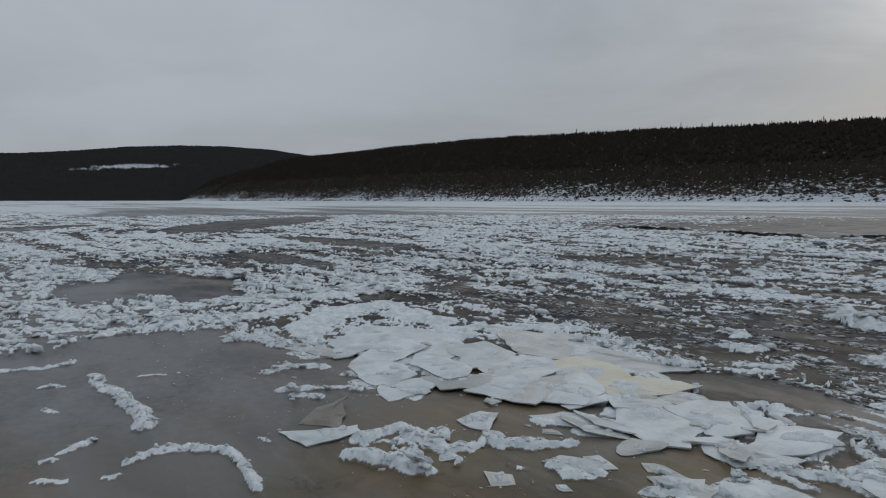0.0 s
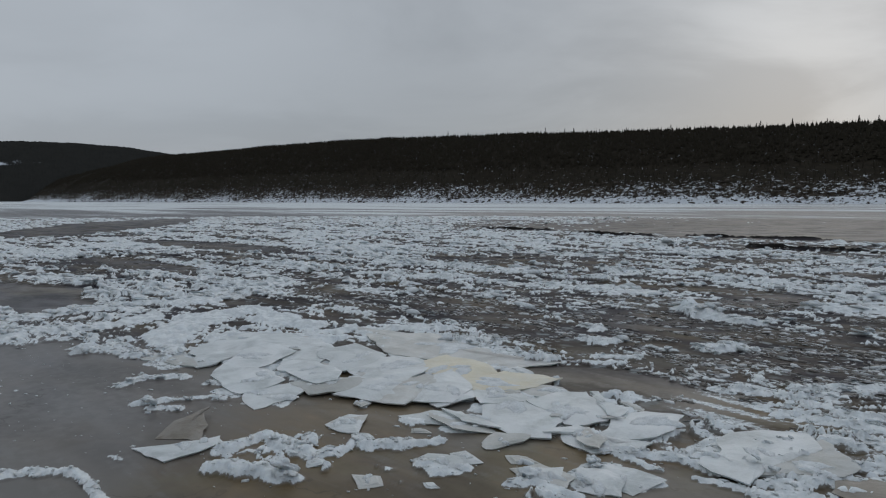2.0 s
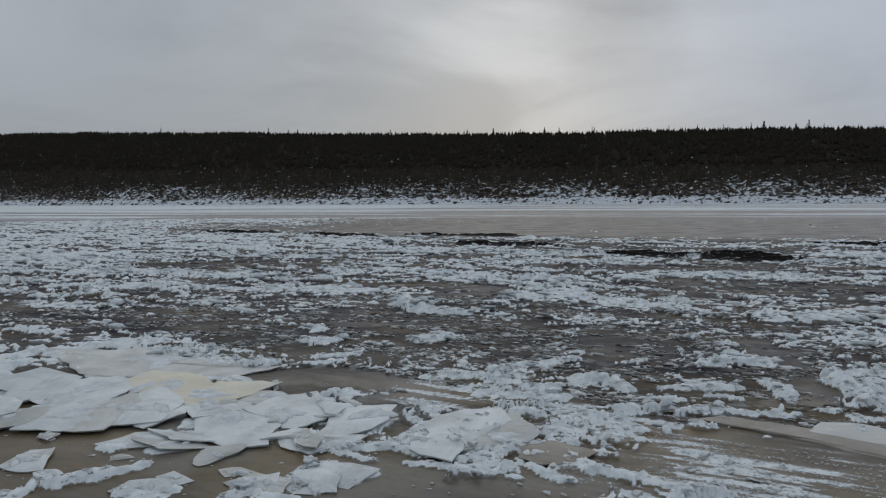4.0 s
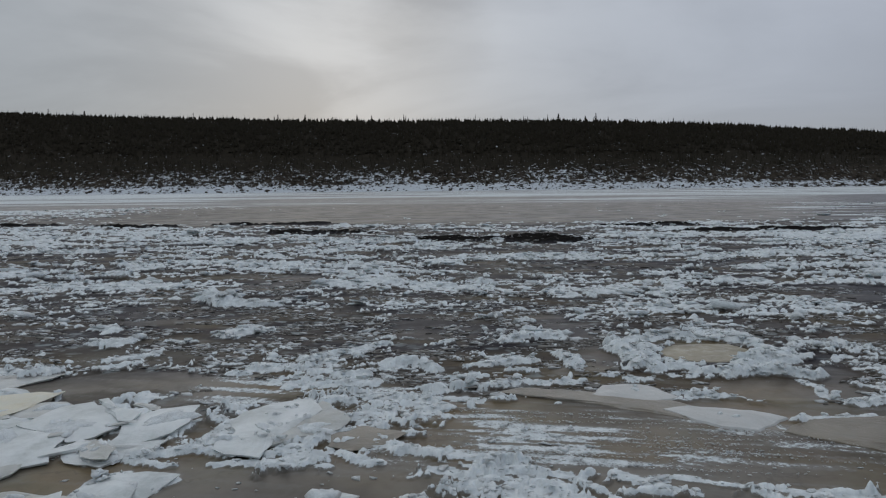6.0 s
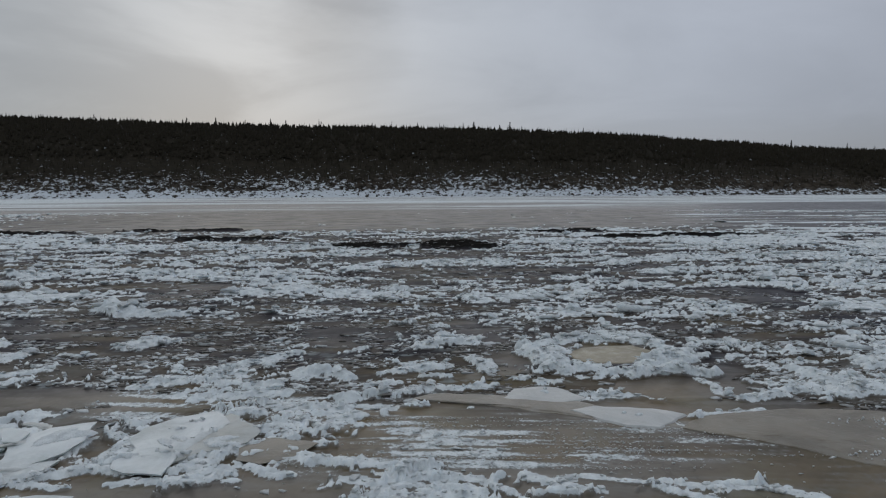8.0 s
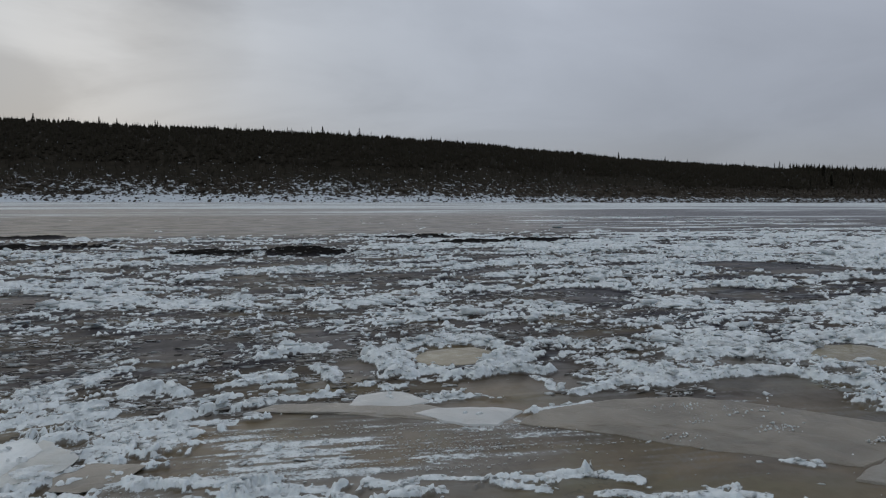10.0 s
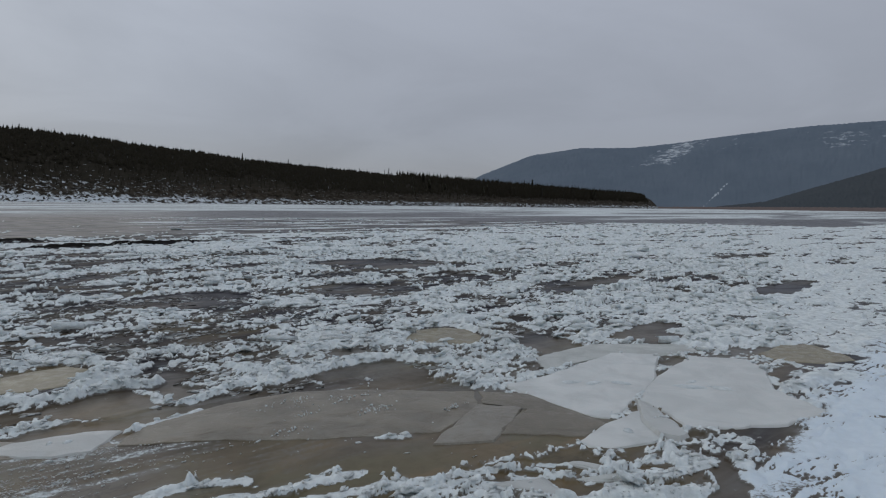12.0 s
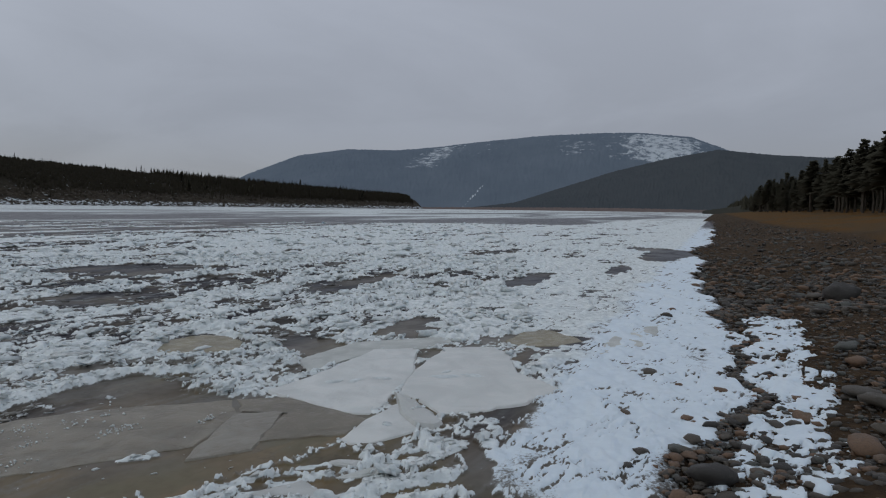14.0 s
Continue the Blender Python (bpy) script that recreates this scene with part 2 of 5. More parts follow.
def stone(name):
    m, n, s = material(name)
    here = n.place()
    odd = n.math("ADD", n.put("ShaderNodeObjectInfo").outputs["Random"], n.put("ShaderNodeNewGeometry").outputs["Random Per Island"])
    odd = n.math("FRACT", odd)
    grain = n.noise(here, 70, 5, 0.65)
    blot = n.noise(here, 9, 4, 0.6)
    c = n.mix(odd, (0.020, 0.018, 0.017), (0.105, 0.084, 0.060))
    c = n.mix(n.step(odd, 0.62, 0.70), c, (0.14, 0.080, 0.045))
    c = n.mix(n.step(odd, 0.86, 0.90), c, (0.075, 0.078, 0.070))
    c = n.mix(n.math("MULTIPLY", n.step(grain, 0.4, 0.7), 0.4), c, (0.05, 0.045, 0.04))
    c = n.mix(n.math("MULTIPLY", n.step(blot, 0.52, 0.7), 0.25), c, (0.11, 0.10, 0.09))
    plug(n, s["Base Color"], c)
    plug(n, s["Roughness"], n.math("MULTIPLY_ADD", grain, 0.4, 0.45))
    plug(n, s["Normal"], n.bump(n.math("MULTIPLY_ADD", blot, 2.0, grain), 0.5, 0.01))
    return m


def bank_soil(name):
    """Beach gravel that turns into dead grass up the bank, with blown snow between the stones."""
    m, n, s = material(name)
    here = n.place()
    xyz = n.put("ShaderNodeSeparateXYZ")
    n.wire(here, xyz.inputs[0])
    cells = n.put("ShaderNodeTexVoronoi")
    n.wire(here, cells.inputs["Vector"])
    cells.inputs["Scale"].default_value = 7.0
    grit = n.noise(here, 25, 6, 0.7)
    broad = n.noise(here, 0.6, 5, 0.6)
    gravel = n.mix(grit, (0.028, 0.019, 0.012), (0.140, 0.088, 0.048))
    gravel = n.mix(n.math("MULTIPLY", cells.outputs["Distance"], 0.8), gravel, (0.014, 0.012, 0.010))
    blade = n.noise(n.place((3, 3, 0.4)), 14, 5, 0.7)
    grass = n.mix(blade, (0.055, 0.025, 0.005), (0.165, 0.080, 0.017))
    grass = n.mix(n.step(n.noise(n.place((0.35, 1, 1)), 0.22, 5, 0.65), 0.40, 0.62), grass, (0.085, 0.055, 0.026))
    turf = n.step(n.math("MULTIPLY_ADD", n.math("SUBTRACT", broad, 0.5), -4.0, xyz.outputs[1]), -4.6, -6.4)
    plug(n, s["Base Color"], n.mix(turf, gravel, grass))
    s["Roughness"].default_value = 1.0
    s["Specular IOR Level"].default_value = 0.1
    plug(n, s["Normal"], n.bump(n.math("MULTIPLY_ADD", cells.outputs["Distance"], -1.0, grit), 0.8, 0.05))
    return m


def slope_soil(name, tone_a, tone_b, scale):
    """Hillside under a bare wood: dark litter and scrub, with snow and rock towards the water."""
    m, n, s = material(name)
    here = n.place()
    xyz = n.put("ShaderNodeSeparateXYZ")
    n.wire(here, xyz.inputs[0])
    scrub = n.noise(here, scale, 7, 0.7)
    rock = n.noise(n.place((0.8, 0.6, 1.6)), 0.33, 8, 0.76, 0.6)
    patch = n.noise(n.place((0.5, 0.5, 1.0)), 0.028, 4, 0.6)
    c = n.mix(n.step(scrub, 0.3, 0.7), tone_a, tone_b)
    c = n.mix(n.step(xyz.outputs[2], 20.0, 5.0), c, n.mix(n.step(scrub, 0.35, 0.65), (0.016, 0.013, 0.010), (0.070, 0.058, 0.044)))
    shelf = n.step(xyz.outputs[2], 6.5, 3.0)
    slope = n.math("MULTIPLY", n.math("MULTIPLY", n.step(xyz.outputs[2], 26.0, 6.0), n.step(xyz.outputs[0], 420.0, 60.0)), n.math("MULTIPLY_ADD", n.step(patch, 0.38, 0.62), 0.55, 0.45))
    where = n.math("MULTIPLY_ADD", shelf, 0.115, n.math("MULTIPLY", slope, 0.135))
    snow = n.step(n.math("ADD", where, rock), 0.615, 0.665)
    plug(n, s["Base Color"], n.mix(snow, c, (0.56, 0.60, 0.63)))
    s["Roughness"].default_value = 0.95
    s["Specular IOR Level"].default_value = 0.05
    return m


def plain(name, dark, light, scale, rough=0.9):
    m, n, s = material(name)
    s["Specular IOR Level"].default_value = 0.08
    plug(n, s["Base Color"], n.mix(n.noise(n.place(), scale, 5, 0.65), dark, light))
    s["Roughness"].default_value = rough
    return m


def needles(name, dark, light):
    """Needle clumps, which pass on part of the light that falls on them."""
    m = plain(name, dark, light, 0.35)
    n = m.node_tree
    out, front = n.nodes["Material Output"], n.nodes["Principled BSDF"]
    back, both = n.nodes.new("ShaderNodeBsdfTranslucent"), n.nodes.new("ShaderNodeMixShader")
    n.links.new(front.inputs["Base Color"].links[0].from_socket, back.inputs[0])
    n.links.new(front.outputs[0], both.inputs[1])
    n.links.new(back.outputs[0], both.inputs[2])
    n.links.new(both.outputs[0], out.inputs[0])
    return m


NEAR_ICE = river_cover("river_ice_rubble", False)
FAR_ICE = river_cover("river_ice_far", True)
MILKY = slab_ice("milky_slab_ice", (0.70, 0.74, 0.735), (0.42, 0.46, 0.455), 0.6)
SHEET = slab_ice("greyish_slab_ice", (0.54, 0.55, 0.52), (0.34, 0.35, 0.325), 0.35)
PALE = slab_ice("pale_plate_ice", (0.50, 0.505, 0.49), (0.43, 0.435, 0.42), 0.2)
YELLOWISH = slab_ice("yellowish_slab_ice", (0.64, 0.61, 0.48), (0.55, 0.51, 0.37), 0.3)
BROWN_SHEET = slab_ice("silty_sheet_ice", (0.205, 0.175, 0.130), (0.130, 0.108, 0.076), 0.14)
TAN_SHEET = slab_ice("tan_pan_ice", (0.27, 0.235, 0.155), (0.20, 0.17, 0.11), 0.1)
PLATE = slab_ice("cream_plate_ice", (0.64, 0.645, 0.625), (0.50, 0.51, 0.495), 0.35)
GREY_SHEET = slab_ice("grey_sheet_ice", (0.245, 0.22, 0.18), (0.165, 0.143, 0.110), 0.15)
LUMP = snow_lump("snow_ice_lump")
CRUST = snow_lump("snow_crust")
FLAKE = flake_ice("dirty_ice_flakes")
STONE = stone("river_stone")
BANK = bank_soil("beach_gravel_and_grass")
SLOPE = slope_soil("wooded_slope", (0.018, 0.0155, 0.0115), (0.032, 0.027, 0.019), 0.22)
NEEDLES = needles("dark_needles", (0.062, 0.060, 0.045), (0.120, 0.112, 0.082))
TWIGS = plain("bare_larch_twigs", (0.021, 0.0185, 0.0135), (0.037, 0.032, 0.022), 0.12)
BARK = plain("dark_bark", (0.03, 0.025, 0.02), (0.11, 0.095, 0.08), 2.0)


# ---------------------------------------------------------------- helpers
def perlin(x, y, seed=0):
    """Gradient noise on arrays, about -1 to 1."""
    xi, yi = np.floor(x).astype(np.int64), np.floor(y).astype(np.int64)
    xf, yf = x - xi, y - yi

    def corner(i, j):
        h = ((xi + i) * 374761393 + (yi + j) * 668265263 + seed * 974711) & 0x7FFFFFFF
        h = ((h ^ (h >> 13)) * 1274126177) & 0x7FFFFFFF
        a = (h ^ (h >> 16)) % 4096 * (2 * math.pi / 4096)
        return np.cos(a) * (xf - i) + np.sin(a) * (yf - j)

    u, v = xf ** 3 * (xf * (xf * 6 - 15) + 10), yf ** 3 * (yf * (yf * 6 - 15) + 10)
    top = corner(0, 0) * (1 - u) + corner(1, 0) * u
    low = corner(0, 1) * (1 - u) + corner(1, 1) * u
    return (top * (1 - v) + low * v) * 1.5


def fbm(x, y, octaves=4, seed=0, gain=0.5):
    total, size, amp = np.zeros_like(x), 1.0, 1.0
    for k in range(octaves):
        total = total + amp * perlin(x * size, y * size, seed + 17 * k)
        size, amp = size * 2.03, amp * gain
    return total


def cakes(x, y, wide, deep, seed):
    """Broken pieces as cells: how near a seam is, three random numbers for each piece, and the offset from its middle."""
    u, v = x / wide, y / deep
    ui, vi = np.floor(u).astype(np.int64), np.floor(v).astype(np.int64)
    best, second = np.full(x.shape, 9.0), np.full(x.shape, 9.0)
    key, du, dv = np.zeros(x.shape, np.int64), np.zeros_like(x), np.zeros_like(x)
    for i in (-1, 0, 1):
        for j in (-1, 0, 1):
            h = ((ui + i) * 374761393 + (vi + j) * 668265263 + seed * 974711) & 0x7FFFFFFF
            h = ((h ^ (h >> 13)) * 1274126177) & 0x7FFFFFFF
            h = h ^ (h >> 16)
            pu, pv = u - ui - i - (h % 1009) / 1009, v - vi - j - (h // 1009 % 1013) / 1013
            d = np.hypot(pu, pv)
            first = d < best
            second = np.where(first, best, np.minimum(second, d))
            best = np.where(first, d, best)
            key, du, dv = np.where(first, h, key), np.where(first, pu, du), np.where(first, pv, dv)
    return second - best, (key % 997) / 997, (key // 7 % 991) / 991, (key // 53 % 983) / 983, du * wide, dv * deep


def smooth(v, lo, hi):
    t = np.clip((v - lo) / (hi - lo), 0, 1)
    return t * t * (3 - 2 * t)


def grid_mesh(name, x, y, z, mat, drop=None, **layers):
    """A mesh from a grid of places; cells marked in drop are left out."""
    rows, cols = x.shape
    me = bpy.data.meshes.new(name)
    me.vertices.add(rows * cols)
    me.vertices.foreach_set("co", np.stack([x, y, z], -1).astype(np.float32).ravel())
    i = np.arange(rows * cols).reshape(rows, cols)
    quads = np.stack([i[:-1, :-1], i[:-1, 1:], i[1:, 1:], i[1:, :-1]], -1).reshape(-1, 4)
    if drop is not None:
        quads = quads[~drop[:-1, :-1].ravel()]
    me.loops.add(quads.size)
    me.loops.foreach_set("vertex_index", quads.ravel().astype(np.int32))
    me.polygons.add(len(quads))
    me.polygons.foreach_set("loop_start", np.arange(0, quads.size, 4, dtype=np.int32))
    me.polygons.foreach_set("use_smooth", np.ones(len(quads), bool))
    me.update(calc_edges=True)
    for key, value in layers.items():
        me.attributes.new(key, "FLOAT", "POINT").data.foreach_set("value", value.astype(np.float32).ravel())
    me.materials.append(mat)
    return me


def soup(name, verts, faces, mat, flat=True):
    me = bpy.data.meshes.new(name)
    me.from_pydata(verts, [], faces)
    me.materials.append(mat)
    if not flat:
        me.polygons.foreach_set("use_smooth", [True] * len(me.polygons))
    me.update()
    return me


def part(name, bm, mat, parent, label=""):
    me = bpy.data.meshes.new(name)
    bm.to_mesh(me)
    bm.free()
    me.materials.append(mat)
    ob = new(name, me)
    ob.parent = parent
    return tagged(ob, label)


# ---------------------------------------------------------------- broken slabs of sheet ice
SHEETS = "thin plates of shore ice"
HEAPS = []         # outlines and undersides of the slabs that lie on heaped snow
PLATES = []        # outlines and undersides of the slabs, under which no rubble lies


def snow_patch(floe, x, y, z, size, rng):
    """A thin crust of blown snow on a floe."""
    bm = bmesh.new()
    count, turn = 22, rng.uniform(0, 3.1)
    rings = []
    for share, high in ((1.0, -0.014), (0.86, 0.001), (0.60, 0.009), (0.30, 0.013)):
        ring = []
        for i in range(count):
            a = i * 2 * math.pi / count
            r = size * share * (1 + 0.45 * noise.noise((2.2 * math.cos(a) + x * 9, 2.2 * math.sin(a) + y * 9, floe.location.x)))
            px, py = 1.5 * r * math.cos(a), 0.75 * r * math.sin(a)
            ring.append(bm.verts.new((x + px * math.cos(turn) - py * math.sin(turn), y + px * math.sin(turn) + py * math.cos(turn), z + high * rng.uniform(0.8, 1.2))))
        rings.append(ring)
    for a, b in zip(rings, rings[1:]):
        for i in range(count):
            bm.faces.new((a[i], a[(i + 1) % count], b[(i + 1) % count], b[i]))
    bm.faces.new(rings[-1])
    for f in bm.faces:
        f.smooth = True
    part("snow_patch", bm, CRUST, floe, "crust of white snow")


def slab(corners, z, thick, mat, label, tilt=0.0, toward=0.0, group="slabs of the pressure ridge", name="ice_floe"):
    """One broken slab: corners in the river frame, bottom at z, tipped up by tilt degrees towards a heading."""
    if group == SHEETS:
        PLATES.append((corners, z))
    elif "ridge" in label:
        HEAPS.append((corners, 0.7 * z))
    rng = random.Random(int(abs(corners[0][0] * 977 + corners[0][1] * 131)))
    cx, cy = sum(c[0] for c in corners) / len(corners), sum(c[1] for c in corners) / len(corners)
    ring = []
    for i, (ax, ay) in enumerate(corners):
        bx, by = corners[(i + 1) % len(corners)]
        long = math.hypot(bx - ax, by - ay)
        steps = max(2, int(long / 0.09))
        for k in range(steps):
            f = k / steps
            px, py = ax + (bx - ax) * f - cx, ay + (by - ay) * f - cy
            j = 0.0 if k == 0 else 0.007
            bite = (0.02 if group == SHEETS else 0.075) * min(long, 0.6) * 2
            push = bite * noise.noise(((px + cx) * 4.5, (py + cy) * 4.5, 0.7))
            ring.append((px - (by - ay) / long * push + rng.gauss(0, j), py + (bx - ax) / long * push + rng.gauss(0, j)))
    bm = bmesh.new()
    area = max(c[0] for c in corners) - min(c[0] for c in corners)
    wave = lambda px, py: (0.004 if group == SHEETS else 0.014 * min(1.0, area)) * noise.noise((px * 2.5 + cx, py * 2.5 + cy, 0.3))
    shrink = [max(0.5, 1 - 0.05 / max(math.hypot(px, py), 0.05)) for px, py in ring]
    if group == SHEETS:
        low = [bm.verts.new((px * (2.05 - k) / 1.05, py * (2.05 - k) / 1.05, -0.030)) for (px, py), k in zip(ring, shrink)]
    else:
        low = [bm.verts.new((px * (0.7 + 0.3 * k), py * (0.7 + 0.3 * k), -0.006)) for (px, py), k in zip(ring, shrink)]
    side = [bm.verts.new((px, py, thick * rng.uniform(0.65, 0.9) + wave(px, py))) for px, py in ring]
    top = [bm.verts.new((px * (1 + k) / 2, py * (1 + k) / 2, thick + wave(px, py))) for (px, py), k in zip(ring, shrink)]
    inner = [bm.verts.new((px * 0.6, py * 0.6, thick + 0.006 + wave(px * 0.6, py * 0.6))) for px, py in ring]
    mid = bm.verts.new((0, 0, thick + 0.008))
    m = len(ring)
    for i in range(m):
        k = (i + 1) % m
        for a, b in ((low, side), (side, top), (top, inner)):
            bm.faces.new((a[i], a[k], b[k], b[i]))
        bm.faces.new((inner[i], inner[k], mid))
    bm.faces.new(low[::-1])
    bmesh.ops.recalc_face_normals(bm, faces=bm.faces)
    me = bpy.data.meshes.new(name)
    bm.to_mesh(me)
    bm.free()
    me.materials.append(mat)
    ob = new(name, me)
    axis = Vector((math.cos(radians(toward)), -math.sin(radians(toward)), 0))
    ob.matrix_basis = Matrix.Translation((cx, cy, z if group == SHEETS else 0.7 * z)) @ Matrix.Rotation(radians(tilt), 4, axis)
    reach = min(math.hypot(px, py) for px, py in ring)
    for k in range(0 if reach < 0.05 or mat in (BROWN_SHEET, GREY_SHEET, TAN_SHEET) else 2 if reach < 0.3 else 3):
        a, far = rng.uniform(0, 6.28), reach * rng.uniform(0.1, 0.75)
        snow_patch(ob, far * math.cos(a), far * math.sin(a), thick + 0.004, reach * (rng.uniform(0.10, 0.25) if group == SHEETS else rng.uniform(0.3, 0.65)), rng)
    return tagged(ob, label, "ice floe", group)


RIDGE_LABEL = "milky white slab of broken ice in a pressure ridge"
slab([(-6.02, 5.79), (-5.35, 5.41), (-4.58, 5.55), (-4.03, 5.77), (-3.7, 6.33), (-4.08, 6.05), (-4.81, 6.32), (-5.75, 6.51), (-6.48, 6.23), (-6.78, 6.23)], 0.030, 0.012, SHEET, "wide grey-white sheet lying along the ice ridge", 1.2, -20)
slab([(-6.39, 3.94), (-6.6, 4.38), (-6.0, 4.46), (-5.61, 4.6), (-5.77, 5.08), (-6.67, 5.29), (-7.38, 5.05), (-7.49, 4.5), (-7.05, 4.0), (-6.45, 3.73)], 0.055, 0.012, MILKY, RIDGE_LABEL, 2, -30)
slab([(-7.23, 3.58), (-6.69, 3.64), (-6.42, 3.81), (-6.6, 3.98), (-7.25, 3.87), (-7.75, 3.63)], 0.015, 0.012, SHEET, RIDGE_LABEL, 1, 0)
slab([(-5.9, 3.79), (-5.92, 4.23), (-6.08, 4.71), (-6.5, 4.68), (-6.57, 4.36), (-6.34, 4.0), (-6.01, 3.64)], 0.075, 0.012, MILKY, RIDGE_LABEL, 4, -40)
slab([(-5.6, 3.5), (-5.28, 3.49), (-5.23, 3.71), (-5.29, 3.97), (-5.59, 4.09), (-6.03, 4.01), (-6.0, 3.63)], 0.040, 0.012, MILKY, RIDGE_LABEL, 3, -20)
slab([(-5.04, 3.37), (-4.84, 3.33), (-4.81, 3.64), (-4.93, 3.95), (-5.19, 4.02), (-5.36, 3.63), (-5.23, 3.46)], 0.015, 0.012, MILKY, RIDGE_LABEL, 2, 0)
slab([(-5.23, 4.06), (-4.92, 4.04), (-4.86, 4.22), (-5.01, 4.41), (-5.51, 4.52), (-5.9, 4.39), (-5.59, 4.09)], 0.085, 0.012, MILKY, RIDGE_LABEL, 3, 0)
slab([(-4.8, 3.85), (-4.57, 4.13), (-4.6, 4.41), (-4.81, 4.48), (-5.07, 4.16), (-5.23, 3.97)], 0.050, 0.012, SHEET, RIDGE_LABEL, 2, 10)
slab([(-4.23, 4.05), (-4.12, 4.25), (-4.33, 4.74), (-4.6, 4.72), (-4.72, 4.4), (-4.63, 3.99)], 0.060, 0.012, MILKY, RIDGE_LABEL, 3, -10)
slab([(-4.64, 4.4), (-4.39, 4.66), (-4.45, 5.12), (-4.81, 5.31), (-5.16, 5.22), (-5.08, 4.58)], 0.085, 0.012, MILKY, RIDGE_LABEL, 2.5, 10)
slab([(-5.19, 4.54), (-4.97, 4.79), (-5.23, 5.28), (-5.85, 5.36), (-5.96, 4.88)], 0.075, 0.012, MILKY, RIDGE_LABEL, 3, -20)
slab([(-3.91, 4.29), (-3.66, 4.43), (-3.74, 4.8), (-4.29, 5.19), (-4.31, 4.89), (-4.18, 4.22)], 0.070, 0.012, MILKY, RIDGE_LABEL, 4, 10)
slab([(-4.32, 4.95), (-3.94, 5.01), (-3.85, 5.4), (-4.18, 5.6), (-4.7, 5.59), (-4.74, 4.97)], 0.095, 0.012, YELLOWISH, "yellowish stained slab lying across the ice ridge", 2.5, -20)
slab([(-3.85, 4.78), (-3.51, 4.86), (-3.37, 5.16), (-3.32, 5.65), (-3.9, 5.49), (-4.03, 5.13), (-4.3, 4.95)], 0.075, 0.012, YELLOWISH, "yellowish stained slab lying across the ice ridge", 2.0, -10)
slab([(-4.29, 4.08), (-4.29, 4.35), (-4.46, 4.84), (-4.79, 4.71), (-4.94, 4.46), (-4.75, 4.07)], 0.050, 0.012, MILKY, RIDGE_LABEL, 3, 10)
slab([(-3.95, 4.17), (-3.99, 4.39), (-4.14, 4.94), (-4.37, 4.9), (-4.48, 4.58), (-4.23, 4.06)], 0.065, 0.012, SHEET, RIDGE_LABEL, 3, -20)
slab([(-3.72, 4.31), (-3.66, 4.47), (-3.57, 4.67), (-4.06, 5.02), (-4.18, 4.87), (-3.83, 4.33)], 0.050, 0.012, MILKY, RIDGE_LABEL, 5, 20)
slab([(-3.18, 4.22), (-2.85, 4.18), (-2.65, 4.28), (-2.74, 4.65), (-2.94, 4.91), (-3.24, 4.97), (-3.57, 5.13), (-3.57, 4.8), (-3.44, 4.51)], 0.035, 0.012, MILKY, RIDGE_LABEL, 2, 0)
slab([(-3.5, 4.81), (-3.37, 5.03), (-3.54, 5.19), (-3.8, 5.06), (-3.79, 4.82)], 0.060, 0.012, SHEET, RIDGE_LABEL, 3, 0)
slab([(-2.91, 4.73), (-2.7, 4.59), (-2.56, 4.68), (-2.48, 4.85), (-2.53, 5.1), (-2.93, 5.35), (-3.11, 5.19), (-3.22, 4.86)], 0.060, 0.012, MILKY, RIDGE_LABEL, 3, -20)
slab([(-3.33, 5.03), (-3.15, 5.08), (-3.01, 5.29), (-3.19, 5.42), (-3.5, 5.36), (-3.59, 5.16)], 0.050, 0.012, SHEET, RIDGE_LABEL, 3, 10)
slab([(-2.73, 5.15), (-2.4, 4.85), (-2.42, 4.99), (-2.87, 5.46), (-2.95, 5.44)], 0.085, 0.012, MILKY, RIDGE_LABEL, 8, 60)
slab([(-2.23, 4.57), (-2.05, 4.73), (-1.97, 4.91), (-2.03, 5.22), (-2.32, 5.16), (-2.45, 5.02), (-2.42, 4.58)], 0.070, 0.012, MILKY, RIDGE_LABEL, 5, 10)
slab([(-2.45, 4.27), (-2.28, 4.22), (-2.21, 4.32), (-2.13, 4.42), (-2.03, 4.65), (-2.24, 4.58), (-2.52, 4.56), (-2.71, 4.52)], 0.020, 0.012, MILKY, RIDGE_LABEL, 2, 0)
slab([(-1.55, 4.38), (-1.32, 4.33), (-1.32, 4.65), (-1.19, 4.97), (-1.09, 5.18), (-1.23, 5.41), (-1.51, 5.33), (-1.68, 5.14), (-1.65, 4.46)], 0.060, 0.012, MILKY, RIDGE_LABEL, 1.5, 10)
slab([(-1.33, 4.55), (-1.18, 4.68), (-0.91, 4.83), (-0.83, 5.02), (-1.13, 5.39), (-1.22, 5.01), (-1.39, 4.63)], 0.045, 0.012, SHEET, "pale translucent slab leaning on the ice ridge", 2, 20)
slab([(-0.77, 4.5), (-0.57, 4.59), (-0.43, 4.8), (-0.77, 4.96), (-0.94, 4.76), (-0.93, 4.56)], 0.020, 0.012, GREY_SHEET, "thin grey plate beside the ice ridge", 1, 0)
slab([(-4.63, 2.63), (-4.51, 2.68), (-5.06, 3.07), (-4.99, 2.74), (-4.82, 2.49)], 0.020, 0.012, GREY_SHEET, "thin grey pointed floe on smooth ice", 5, -30, "loose floes")
slab([(-4.55, 2.29), (-4.34, 2.3), (-4.31, 2.53), (-4.33, 2.74), (-4.46, 2.79), (-4.57, 2.47), (-4.74, 2.29)], 0.012, 0.012, MILKY, "small white floe frozen into brown ice", 2, 0, "loose floes")
